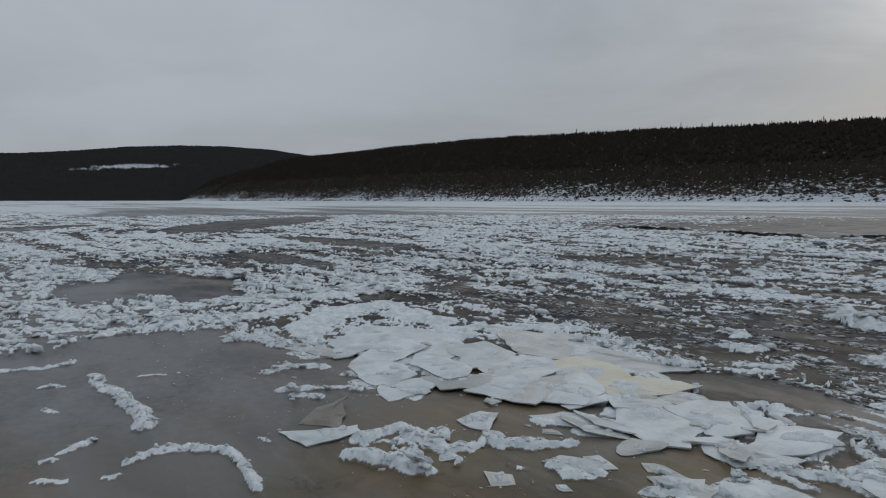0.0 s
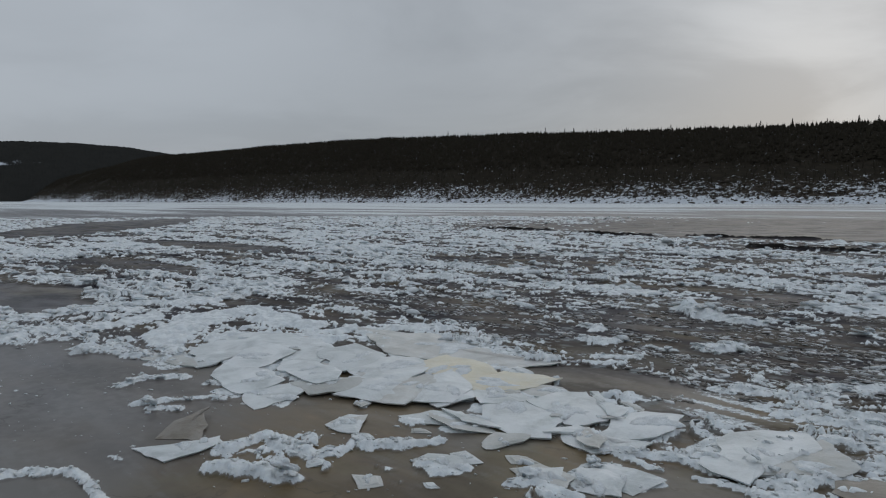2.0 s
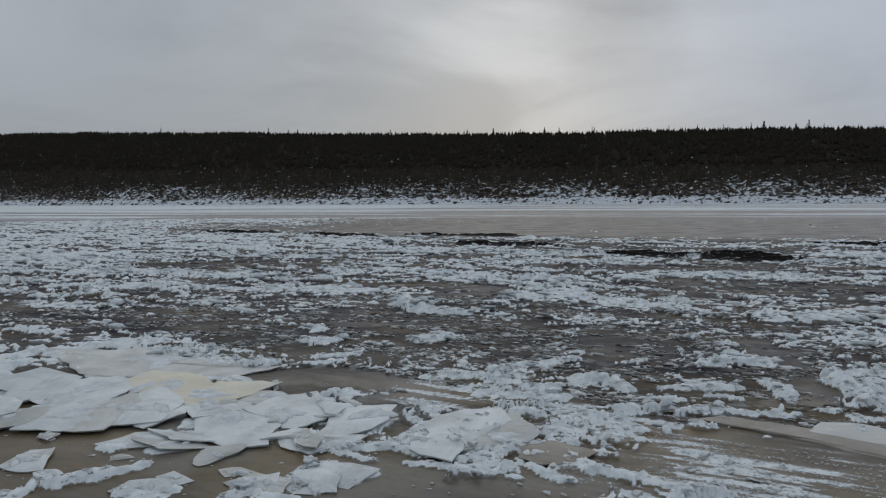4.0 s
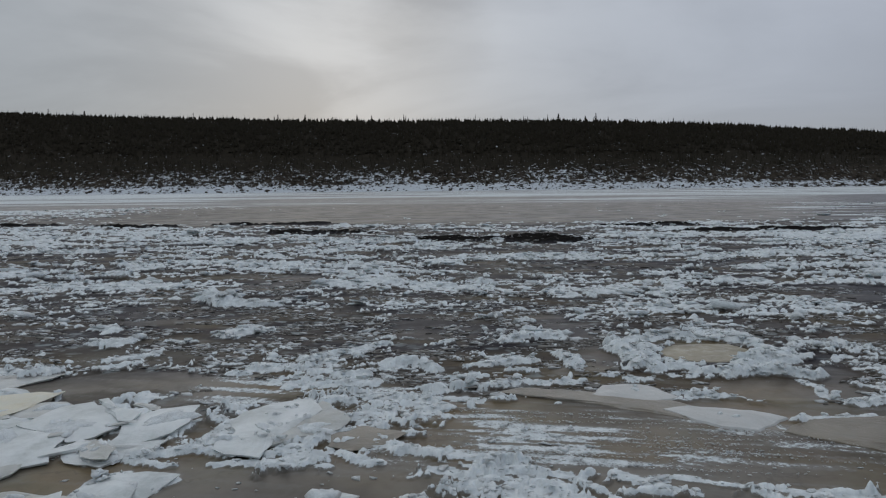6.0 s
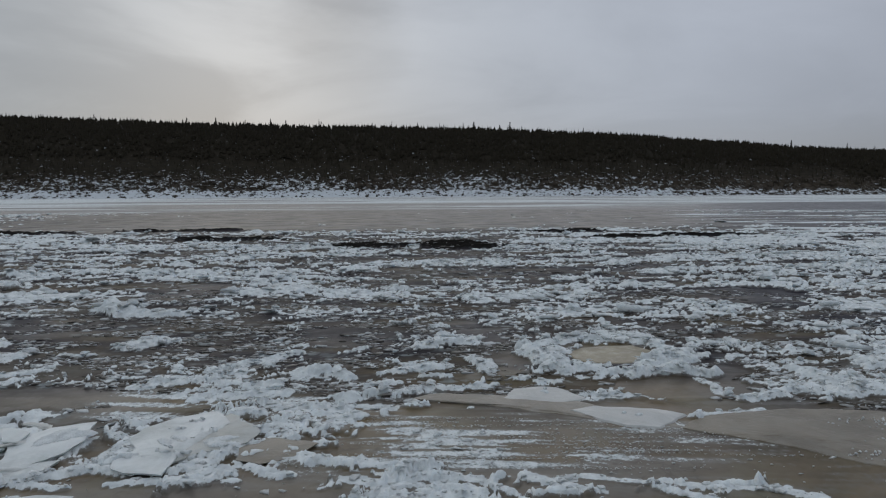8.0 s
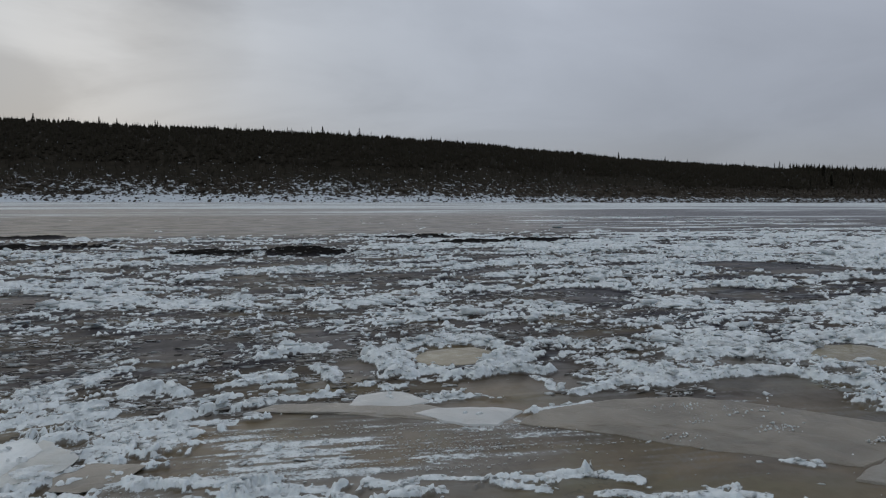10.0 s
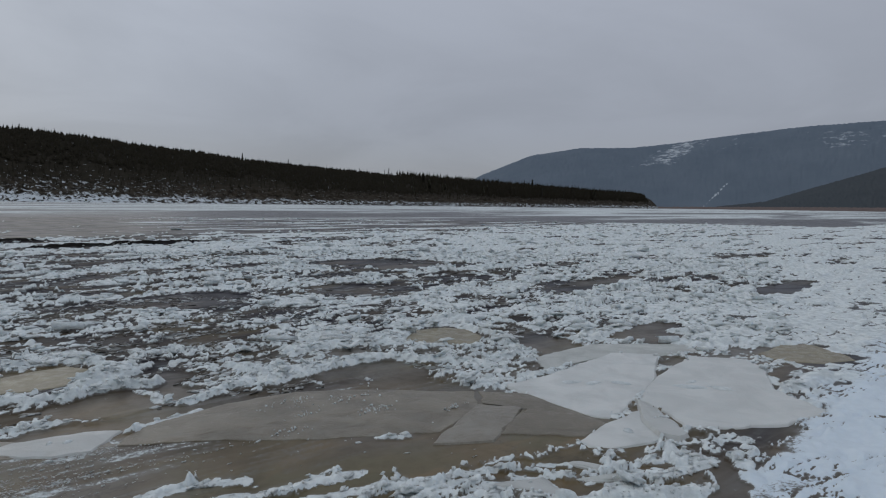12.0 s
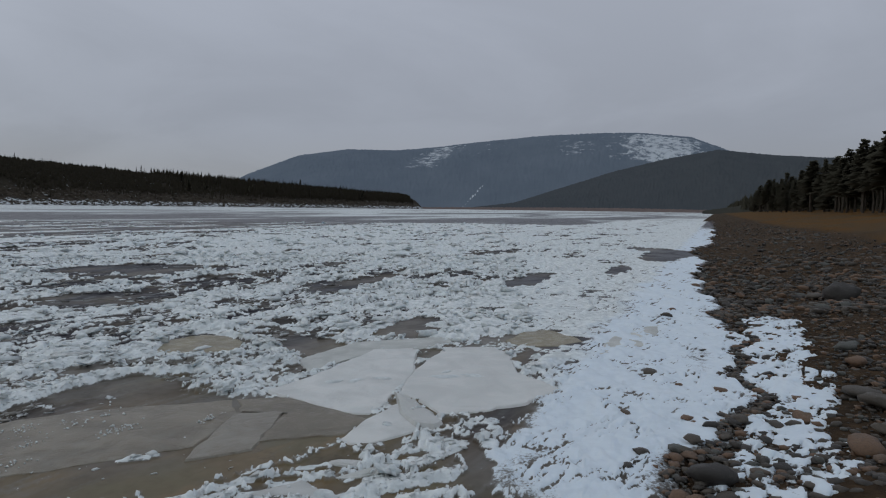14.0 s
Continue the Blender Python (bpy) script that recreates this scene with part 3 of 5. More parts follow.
slab([(-3.91, 3.43), (-3.79, 3.49), (-4.0, 3.8), (-4.13, 3.73), (-4.11, 3.46)], 0.010, 0.012, MILKY, "small white floe frozen into brown ice", 2, 0, "loose floes")
slab([(-3.61, 3.91), (-3.4, 4.05), (-3.25, 4.23), (-3.49, 4.33), (-3.7, 4.22), (-3.83, 3.96)], 0.012, 0.012, MILKY, "small white floe frozen into brown ice", 1.5, 0, "loose floes")
slab([(-3.94, 3.45), (-3.87, 3.52), (-4.01, 3.81), (-4.09, 3.67), (-4.11, 3.5)], 0.012, 0.012, SHEET, "small white floe frozen into brown ice", 3, -20, "loose floes")
slab([(-2.88, 3.85), (-2.82, 3.94), (-2.76, 4.12), (-2.76, 4.25), (-3.02, 4.15), (-2.94, 3.88)], 0.010, 0.012, SHEET, "small white floe frozen into brown ice", 2, 0, "loose floes")
slab([(-2.27, 3.55), (-2.2, 3.71), (-2.28, 3.86), (-2.48, 3.75), (-2.43, 3.62)], 0.020, 0.012, MILKY, "small white floe frozen into brown ice", 5, 20, "loose floes")
slab([(-1.97, 3.67), (-1.82, 3.74), (-1.88, 3.91), (-2.05, 3.99), (-2.19, 3.93), (-2.08, 3.66)], 0.020, 0.012, MILKY, "small white floe frozen into brown ice", 5, 0, "loose floes")
slab([(-2.87, 3.34), (-2.79, 3.48), (-2.92, 3.59), (-3.11, 3.51), (-3.12, 3.37)], 0.015, 0.012, MILKY, "small white floe frozen into brown ice", 3, 0, "loose floes")
slab([(0.85, 5.55), (1.34, 5.31), (1.76, 5.03), (2.2, 4.89), (2.18, 5.02), (1.59, 5.58), (1.08, 5.8), (0.42, 5.89), (0.23, 5.77)], 0.000, 0.008, GREY_SHEET, "long grey plate along the edge of brown ice", 0.6, 0, SHEETS)
slab([(1.4, 5.53), (1.69, 5.63), (1.52, 5.95), (1.37, 6.0), (1.14, 5.95), (1.01, 5.7)], 0.008, 0.010, PALE, "pale lens-shaped plate on brown sheet ice", 0.6, 0, SHEETS)
slab([(1.6, 5.18), (1.78, 4.97), (2.0, 4.9), (2.31, 5.15), (2.12, 5.3), (1.68, 5.41), (1.47, 5.33)], 0.008, 0.010, PALE, "pale lens-shaped plate on brown sheet ice", 0.6, 0, SHEETS)
slab([(2.75, 4.46), (3.15, 4.03), (3.93, 3.46), (4.62, 3.64), (4.96, 3.96), (4.33, 4.71), (3.84, 5.09), (3.21, 5.23), (2.45, 5.14), (2.17, 4.87)], 0.000, 0.008, BROWN_SHEET, "wide brown plate of smooth shore ice", 0.2, 0, SHEETS)
slab([(4.73, 3.67), (4.86, 3.35), (4.21, 3.11), (4.6, 2.63), (4.97, 2.63), (5.1, 2.91), (5.24, 3.56), (5.0, 3.93)], 0.000, 0.008, BROWN_SHEET, "wide brown plate of smooth shore ice", 0.2, 0, SHEETS)
slab([(4.16, 3.49), (3.71, 3.32), (4.05, 3.06), (4.85, 3.35), (4.66, 3.66)], 0.006, 0.010, GREY_SHEET, "grey four-sided plate on brown shore ice", 0.6, 0, SHEETS)
slab([(6.09, 3.93), (6.76, 3.82), (7.55, 3.39), (8.13, 3.13), (8.54, 3.36), (7.65, 4.24), (6.51, 4.34)], 0.000, 0.010, SHEET, "low grey-white plate behind larger plates", 0.3, 0, SHEETS)
slab([(5.24, 3.56), (5.16, 3.28), (5.06, 2.87), (5.15, 2.63), (5.91, 2.82), (6.5, 2.92), (7.55, 3.36), (7.26, 3.76), (6.63, 3.75), (5.9, 3.75), (5.32, 3.86)], 0.010, 0.016, PLATE, "large milky plate pushed up on shore ice", 0.8, 40, SHEETS)
slab([(5.59, 2.42), (5.32, 2.12), (5.56, 1.88), (5.95, 1.59), (6.51, 1.39), (6.92, 1.95), (7.72, 2.26), (7.99, 2.56), (7.69, 3.03), (6.61, 2.95), (5.75, 2.72)], 0.010, 0.018, PLATE, "large cream-white plate pushed up on shore ice", 0.6, 60, SHEETS)
slab([(4.44, 2.48), (4.51, 2.35), (4.91, 2.16), (5.22, 2.35), (5.44, 2.59), (4.96, 2.63), (4.48, 2.59)], 0.004, 0.010, PLATE, "milky wedge-shaped plate on shore ice", 0.6, 60, SHEETS)
slab([(5.2, 2.43), (4.99, 2.22), (5.0, 2.07), (5.13, 2.06), (5.53, 2.46), (5.71, 2.75)], 0.030, 0.008, PALE, "narrow white plate leaning on a larger one", 1.5, -40, SHEETS)
slab([(3.56, 2.19), (3.65, 2.21), (3.76, 2.43), (3.54, 2.55), (3.4, 2.6)], 0.000, 0.010, PALE, "grey four-sided plate on brown shore ice", 0.6, 0, SHEETS)
slab([(4.06, 2.22), (4.17, 2.22), (4.13, 2.39), (4.03, 2.44)], 0.004, 0.008, PALE, "small white plate on brown shore ice", 0.6, 0, SHEETS)
slab([(3.93, 2.11), (4.08, 1.99), (4.28, 1.96), (4.04, 2.17), (3.84, 2.26)], 0.004, 0.008, SHEET, "small white plate on brown shore ice", 0.6, 0, SHEETS)
slab([(2.01, 6.9), (2.23, 6.79), (2.53, 6.77), (2.8, 6.98), (2.89, 7.27), (2.79, 7.52), (2.48, 7.52), (2.14, 7.44), (1.98, 7.19)], 0.000, 0.008, TAN_SHEET, "tan pan of smooth ice inside a slush ring", 0.2, 0, SHEETS)
slab([(6.08, 5.71), (6.35, 5.42), (6.73, 5.29), (7.09, 5.53), (7.34, 5.92), (7.16, 6.31), (6.73, 6.39), (6.16, 6.07)], 0.000, 0.008, TAN_SHEET, "tan pan of smooth ice inside a slush ring", 0.2, 0, SHEETS)
slab([(8.35, 2.24), (8.52, 1.89), (8.99, 1.66), (9.43, 1.93), (9.59, 2.28), (9.31, 2.54), (8.55, 2.55)], 0.000, 0.008, TAN_SHEET, "tan pan of smooth ice near the white shore", 0.2, 0, SHEETS)
slab([(8.25, 1.13), (8.83, 0.93), (9.99, 0.79), (10.78, 0.82), (10.33, 1.09), (9.45, 1.33), (8.13, 1.37)], 0.004, 0.010, SHEET, "thin grey plate frozen in beside the white shore", 0.2, 0, SHEETS)


def ridge_slabs():
    """Smaller slabs and splinters between the large ones, most of them lying nearly flat with their points along the ridge."""
    rng = random.Random(77)
    for k in range(34):
        f = rng.random()
        x, y = -7.6 + 6.4 * f, 5.0 - 0.5 * f + rng.gauss(0, 0.42)
        size = rng.uniform(0.12, 0.38)
        turn = radians(rng.gauss(-10, 30))
        count = rng.choice((3, 4, 4, 5))
        outline = []
        for i in range(count):
            a = (i + rng.uniform(-0.28, 0.28)) * 2 * math.pi / count
            px, py = size * math.cos(a) * rng.uniform(0.75, 1.25), 0.55 * size * math.sin(a) * rng.uniform(0.7, 1.2)
            outline.append((x + px * math.cos(turn) - py * math.sin(turn), y + px * math.sin(turn) + py * math.cos(turn)))
        height = 0.012 + 0.06 * math.exp(-((y - 5.0 + 0.5 * f) / 0.45) ** 2) * rng.uniform(0.3, 1.0)
        slab(outline[::-1], height, rng.uniform(0.007, 0.013), rng.choice((MILKY, SHEET)),
             "thin angular slab heaped on the pressure ridge", abs(rng.gauss(4, 4)), rng.uniform(120, 250) if k % 3 else rng.uniform(-60, 60))
    for k in range(16):
        x, y = rng.uniform(-4.6, -0.6), rng.uniform(2.9, 4.0)
        size = rng.uniform(0.04, 0.12)
        outline = [(x + size * math.cos(a + rng.uniform(-.4, .4)) * 1.3, y + size * math.sin(a) * rng.uniform(.6, 1)) for a in (0.3, 1.8, 3.2, 4.7)]
        slab(outline, 0.0, rng.uniform(0.008, 0.014), rng.choice((MILKY, SHEET)), "small broken piece of sheet ice on brown ice", abs(rng.gauss(4, 4)), rng.uniform(-60, 60), "loose floes")


ridge_slabs()


# ---------------------------------------------------------------- near ice: plan of drifts and rubble
DRIFTS = []        # x0, y0, x1, y1, half width, height


def drift(x0, y0, x1, y1, w, h):
    DRIFTS.append((x0, y0, x1, y1, 0.76 * w, h))


# lumpy crescents and crumbs on the smooth ice upstream
drift(-7.40, 1.60, -6.64, 1.61, 0.088, 0.045)
drift(-6.70, 1.60, -6.04, 1.62, 0.102, 0.068)
drift(-6.04, 1.62, -5.50, 1.60, 0.102, 0.068)
drift(-4.87, 1.25, -4.90, 1.45, 0.068, 0.053)
drift(-4.90, 1.45, -4.84, 1.69, 0.068, 0.053)
drift(-4.84, 1.69, -4.62, 1.81, 0.068, 0.053)
drift(-4.62, 1.81, -4.28, 1.83, 0.068, 0.053)
drift(-4.28, 1.83, -3.93, 1.78, 0.068, 0.053)
drift(-5.29, 0.95, -5.42, 1.21, 0.041, 0.030)
drift(-4.81, 0.76, -4.76, 0.89, 0.041, 0.022)
drift(-5.18, 0.85, -5.17, 0.91, 0.034, 0.030)
drift(-10.41, 1.59, -9.90, 2.02, 0.136, 0.053)
drift(-12.10, 2.14, -11.60, 2.32, 0.095, 0.045)
drift(-8.12, 0.91, -8.04, 1.19, 0.082, 0.038)
drift(-8.04, 1.19, -8.06, 1.55, 0.082, 0.038)
drift(-9.85, 1.09, -9.76, 1.20, 0.136, 0.060)
drift(-16.08, 1.73, -16.18, 2.32, 0.340, 0.045)
drift(-12.72, 1.38, -12.94, 1.56, 0.204, 0.045)
drift(-4.72, 1.07, -4.70, 1.16, 0.034, 0.022)
drift(-6.41, 1.05, -6.32, 1.11, 0.034, 0.022)
drift(-7.04, 1.95, -6.94, 2.24, 0.034, 0.022)
drift(-7.19, 1.14, -7.10, 1.29, 0.041, 0.022)
drift(-4.67, 2.15, -4.59, 2.16, 0.027, 0.022)
# arms that lead to the pressure ridge
drift(-10.56, 2.51, -10.14, 3.17, 0.26, 0.1)
drift(-10.14, 3.17, -9.52, 3.92, 0.26, 0.1)
drift(-9.52, 3.92, -9.71, 4.90, 0.26, 0.1)
drift(-11.16, 3.65, -11.18, 4.59, 0.35, 0.08)
drift(-11.18, 4.59, -11.21, 5.65, 0.35, 0.08)
drift(-8.37, 3.45, -7.54, 3.66, 0.2, 0.08)
drift(-8.45, 4.26, -7.43, 4.05, 0.2, 0.08)
drift(-8.14, 3.28, -8.20, 3.62, 0.14, 0.08)
drift(-8.20, 3.62, -7.83, 3.61, 0.14, 0.08)
drift(-6.42, 2.95, -6.46, 3.23, 0.1, 0.05)
drift(-6.46, 3.23, -6.25, 3.49, 0.1, 0.05)
drift(-5.74, 2.79, -5.63, 3.03, 0.09, 0.05)
drift(-5.46, 2.77, -5.37, 2.94, 0.08, 0.05)
drift(-5.56, 3.09, -5.47, 3.30, 0.05, 0.04)
# the crumbled head of the ridge
drift(-8.22, 4.38, -9.11, 5.27, 0.42, 0.12)
drift(-9.11, 5.27, -9.15, 6.25, 0.42, 0.12)
drift(-10.86, 6.07, -11.78, 8.44, 0.75, 0.1)
drift(-8.36, 5.91, -7.57, 5.99, 0.4, 0.12)
drift(-7.03, 5.75, -6.73, 6.27, 0.2, 0.08)
drift(-6.73, 6.27, -6.34, 6.10, 0.2, 0.08)
drift(-7.64, 4.98, -6.60, 5.41, 0.35, 0.08)
drift(-5.52, 4.82, -5.07, 5.21, 0.22, 0.07)
drift(-6.36, 6.53, -5.96, 6.97, 0.18, 0.1)
drift(-5.35, 6.70, -4.93, 6.83, 0.13, 0.08)
drift(-5.54, 3.45, -5.33, 3.49, 0.08, 0.05)
drift(-5.91, 3.51, -5.67, 3.59, 0.1, 0.05)
# lumpy floes in front of the ridge
drift(-4.20, 2.72, -4.24, 2.97, 0.11, 0.08)
drift(-4.24, 2.97, -3.92, 3.03, 0.11, 0.08)
drift(-3.92, 3.03, -3.67, 3.03, 0.11, 0.08)
drift(-3.70, 3.05, -3.61, 3.19, 0.07, 0.05)
drift(-3.96, 2.51, -3.77, 2.61, 0.12, 0.09)
drift(-3.77, 2.61, -3.54, 2.69, 0.12, 0.09)
drift(-3.52, 3.39, -3.34, 3.55, 0.09, 0.06)
drift(-3.34, 3.55, -3.20, 3.74, 0.09, 0.06)
drift(-3.73, 3.96, -3.56, 4.17, 0.08, 0.05)
drift(-3.06, 3.39, -2.87, 3.38, 0.09, 0.05)
drift(-3.64, 3.40, -3.64, 3.45, 0.06, 0.05)
drift(-3.49, 3.39, -3.37, 3.56, 0.09, 0.06)
drift(-3.37, 3.56, -3.23, 3.70, 0.09, 0.06)
drift(-3.05, 3.36, -2.87, 3.48, 0.08, 0.06)
drift(-2.40, 3.48, -2.23, 3.61, 0.08, 0.06)
drift(-2.23, 3.61, -2.01, 3.61, 0.08, 0.06)
drift(-3.72, 3.16, -3.60, 3.28, 0.06, 0.05)
drift(-3.60, 3.28, -3.69, 3.48, 0.06, 0.05)
drift(-3.51, 4.90, -3.39, 4.59, 0.06, 0.06)
drift(-2.10, 4.40, -1.86, 4.53, 0.08, 0.07)
drift(-2.31, 4.93, -2.09, 4.86, 0.05, 0.05)
# rubble that holds the last big slabs
drift(-2.13, 4.44, -1.96, 4.52, 0.09, 0.08)
drift(-1.96, 4.52, -1.80, 4.55, 0.09, 0.08)
drift(-1.80, 4.55, -1.58, 4.45, 0.09, 0.08)
drift(-2.01, 4.32, -1.88, 4.27, 0.06, 0.06)
drift(-1.27, 4.47, -1.12, 4.61, 0.09, 0.08)
drift(-1.12, 4.61, -0.98, 4.80, 0.09, 0.08)
drift(-0.98, 4.80, -0.83, 4.87, 0.09, 0.08)
drift(-1.20, 4.49, -1.00, 4.39, 0.07, 0.06)
drift(-1.66, 4.29, -1.42, 4.30, 0.04, 0.04)
drift(-1.42, 4.30, -1.16, 4.35, 0.04, 0.04)
drift(-1.16, 4.35, -0.92, 4.36, 0.04, 0.04)
drift(-0.84, 4.49, -0.54, 4.33, 0.06, 0.04)
drift(-1.41, 4.32, -1.33, 4.35, 0.05, 0.05)
# rubble belt that trails off downstream along the bank
drift(-0.90, 5.80, -0.50, 5.54, 0.150, 0.026)
drift(-0.50, 5.54, -0.23, 5.39, 0.150, 0.026)
drift(-0.71, 5.78, 0.04, 5.58, 0.102, 0.026)
drift(-0.41, 4.49, -0.19, 4.52, 0.102, 0.032)
drift(-0.19, 4.52, 0.10, 4.41, 0.102, 0.032)
drift(-0.25, 4.25, 0.02, 4.12, 0.095, 0.032)
drift(0.02, 4.12, 0.16, 4.15, 0.095, 0.032)
drift(-0.01, 4.01, 0.11, 3.93, 0.048, 0.026)
drift(0.13, 4.27, 0.36, 4.14, 0.095, 0.032)
drift(0.36, 4.14, 0.56, 4.16, 0.095, 0.032)
drift(0.56, 4.16, 0.68, 4.04, 0.095, 0.032)
drift(0.30, 3.89, 0.64, 3.85, 0.048, 0.026)
drift(0.85, 4.24, 1.02, 4.11, 0.061, 0.026)
drift(1.02, 4.11, 1.13, 4.14, 0.061, 0.026)
drift(1.08, 4.06, 1.24, 3.94, 0.041, 0.026)
drift(1.21, 4.16, 1.41, 4.07, 0.041, 0.024)
drift(1.41, 4.07, 1.55, 4.00, 0.041, 0.024)
drift(1.62, 4.00, 1.84, 3.91, 0.041, 0.021)
drift(1.90, 3.90, 2.12, 3.89, 0.068, 0.026)
drift(2.12, 3.89, 2.32, 3.80, 0.068, 0.026)
drift(2.32, 3.80, 2.45, 3.71, 0.068, 0.026)
drift(1.65, 3.85, 1.86, 3.77, 0.041, 0.021)
drift(2.14, 3.58, 2.47, 3.48, 0.061, 0.026)
drift(2.47, 3.48, 2.82, 3.36, 0.061, 0.026)
drift(2.82, 3.36, 2.96, 3.30, 0.061, 0.026)
drift(2.56, 3.26, 3.08, 3.03, 0.068, 0.026)
drift(3.08, 3.03, 3.49, 2.75, 0.068, 0.026)
drift(3.49, 2.75, 3.76, 2.60, 0.068, 0.026)
drift(3.00, 2.86, 3.27, 2.75, 0.068, 0.026)
# single lumps out on the ice
drift(-4.04, 10.69, -3.66, 10.23, 0.3, 0.24)
drift(-3.55, 10.16, -2.97, 10.00, 0.28, 0.16)
drift(-2.43, 12.14, -1.52, 12.39, 0.4, 0.16)
drift(-0.74, 6.67, -0.44, 6.65, 0.13, 0.13)
drift(-0.44, 6.65, -0.35, 6.50, 0.13, 0.13)
drift(-0.29, 5.82, -0.22, 5.81, 0.1, 0.12)
drift(-1.14, 6.33, -0.93, 6.32, 0.13, 0.11)
drift(-1.17, 6.93, -1.16, 6.93, 0.07, 0.1)
drift(-4.15, 7.63, -3.86, 7.71, 0.17, 0.11)
drift(-1.64, 6.82, -1.33, 7.09, 0.12, 0.08)
drift(-1.33, 7.09, -0.87, 7.53, 0.12, 0.08)
drift(-1.65, 6.54, -1.20, 6.41, 0.1, 0.06)
drift(-2.12, 6.37, -1.83, 6.45, 0.1, 0.07)
drift(-1.56, 5.99, -0.85, 6.08, 0.13, 0.06)
drift(-2.81, 8.04, -2.57, 8.33, 0.22, 0.1)
drift(-4.53, 8.38, -4.34, 8.27, 0.2, 0.08)
drift(-3.55, 6.88, -3.26, 7.08, 0.12, 0.07)
drift(0.37, 7.69, 1.00, 7.94, 0.16, 0.1)
drift(0.21, 6.66, 0.55, 6.79, 0.13, 0.09)
drift(0.86, 7.05, 1.04, 6.58, 0.11, 0.1)
drift(0.24, 6.06, 0.88, 6.07, 0.08, 0.06)
drift(1.23, 6.30, 1.34, 6.33, 0.06, 0.05)
drift(1.69, 5.75, 2.09, 5.68, 0.07, 0.06)
drift(1.42, 6.22, 1.55, 6.12, 0.06, 0.05)
drift(-0.16, 6.24, 0.15, 6.31, 0.09, 0.06)
drift(2.35, 5.13, 2.46, 5.09, 0.07, 0.06)
drift(2.46, 5.08, 2.98, 5.24, 0.05, 0.04)
# the first ring of slush
drift(1.56, 7.46, 1.59, 6.94, 0.17, 0.17)
drift(1.59, 6.94, 1.69, 6.57, 0.17, 0.17)
drift(1.74, 6.87, 1.86, 7.31, 0.15, 0.12)
drift(1.70, 6.59, 1.94, 6.57, 0.09, 0.1)
drift(1.94, 6.57, 2.15, 6.39, 0.09, 0.1)
drift(2.15, 6.39, 2.34, 6.33, 0.09, 0.1)
drift(2.33, 6.30, 2.61, 6.35, 0.13, 0.15)
drift(2.61, 6.35, 2.83, 6.36, 0.13, 0.15)
drift(2.83, 6.36, 3.08, 6.28, 0.13, 0.15)
drift(2.63, 6.59, 2.93, 7.03, 0.2, 0.15)
drift(2.93, 7.03, 3.02, 6.78, 0.2, 0.15)
drift(3.11, 6.98, 3.04, 7.51, 0.14, 0.1)
drift(3.04, 7.51, 2.78, 7.84, 0.14, 0.1)
drift(2.75, 7.76, 2.28, 7.93, 0.15, 0.11)
drift(2.28, 7.93, 1.82, 7.66, 0.15, 0.11)
drift(2.89, 6.11, 2.87, 5.71, 0.06, 0.05)
drift(2.87, 5.71, 3.04, 5.51, 0.06, 0.05)
drift(3.02, 5.47, 3.42, 5.60, 0.1, 0.08)
drift(3.42, 5.60, 3.77, 5.77, 0.1, 0.08)
drift(3.95, 6.31, 3.95, 6.11, 0.12, 0.12)
drift(4.08, 6.23, 4.08, 6.04, 0.12, 0.1)
# the second ring, with the mound behind it
drift(3.94, 5.59, 4.58, 5.69, 0.2, 0.11)
drift(4.58, 5.69, 5.17, 5.63, 0.2, 0.11)
drift(5.16, 5.62, 5.42, 5.35, 0.12, 0.12)
drift(5.42, 5.35, 5.60, 4.86, 0.12, 0.12)
drift(5.60, 4.86, 5.94, 4.60, 0.12, 0.12)
drift(5.94, 4.60, 6.65, 4.67, 0.12, 0.12)
drift(6.83, 4.81, 7.19, 5.39, 0.14, 0.12)
drift(7.19, 5.39, 7.26, 5.67, 0.14, 0.12)
drift(7.38, 5.80, 7.34, 6.37, 0.18, 0.09)
drift(7.34, 6.37, 6.96, 6.65, 0.18, 0.09)
drift(6.72, 6.54, 5.88, 6.00, 0.22, 0.1)
drift(4.96, 6.48, 5.65, 6.37, 0.35, 0.11)
drift(5.65, 6.37, 6.24, 6.37, 0.35, 0.11)
drift(7.75, 6.62, 7.66, 6.38, 0.35, 0.2)
drift(5.54, 6.89, 6.02, 7.01, 0.4, 0.12)
drift(3.07, 5.57, 3.57, 5.62, 0.08, 0.08)
drift(3.97, 6.15, 3.97, 5.84, 0.14, 0.12)
# brash round the big slabs and the white shore ice
drift(8.19, 4.62, 7.96, 4.34, 0.16, 0.12)
drift(7.79, 4.55, 8.74, 4.52, 0.2, 0.09)
drift(8.74, 4.52, 9.69, 4.58, 0.2, 0.09)
drift(9.23, 3.63, 9.01, 3.16, 0.35, 0.1)
drift(9.01, 3.16, 9.38, 2.66, 0.35, 0.1)
drift(11.30, 4.26, 13.80, 3.88, 0.6, 0.1)
drift(7.02, 1.88, 8.03, 1.68, 0.16, 0.09)
drift(8.03, 1.68, 7.62, 1.22, 0.16, 0.09)
drift(7.24, 1.51, 7.05, 1.19, 0.12, 0.07)
drift(7.54, 1.21, 7.51, 0.97, 0.09, 0.06)
drift(4.29, 1.92, 4.57, 1.82, 0.1, 0.05)
drift(4.57, 1.82, 4.79, 1.75, 0.1, 0.05)
drift(4.19, 2.25, 4.39, 2.10, 0.05, 0.04)
drift(4.39, 2.10, 4.76, 1.90, 0.05, 0.04)
drift(8.62, 3.32, 10.23, 3.28, 0.35, 0.09)
drift(10.23, 3.28, 11.58, 2.61, 0.35, 0.09)
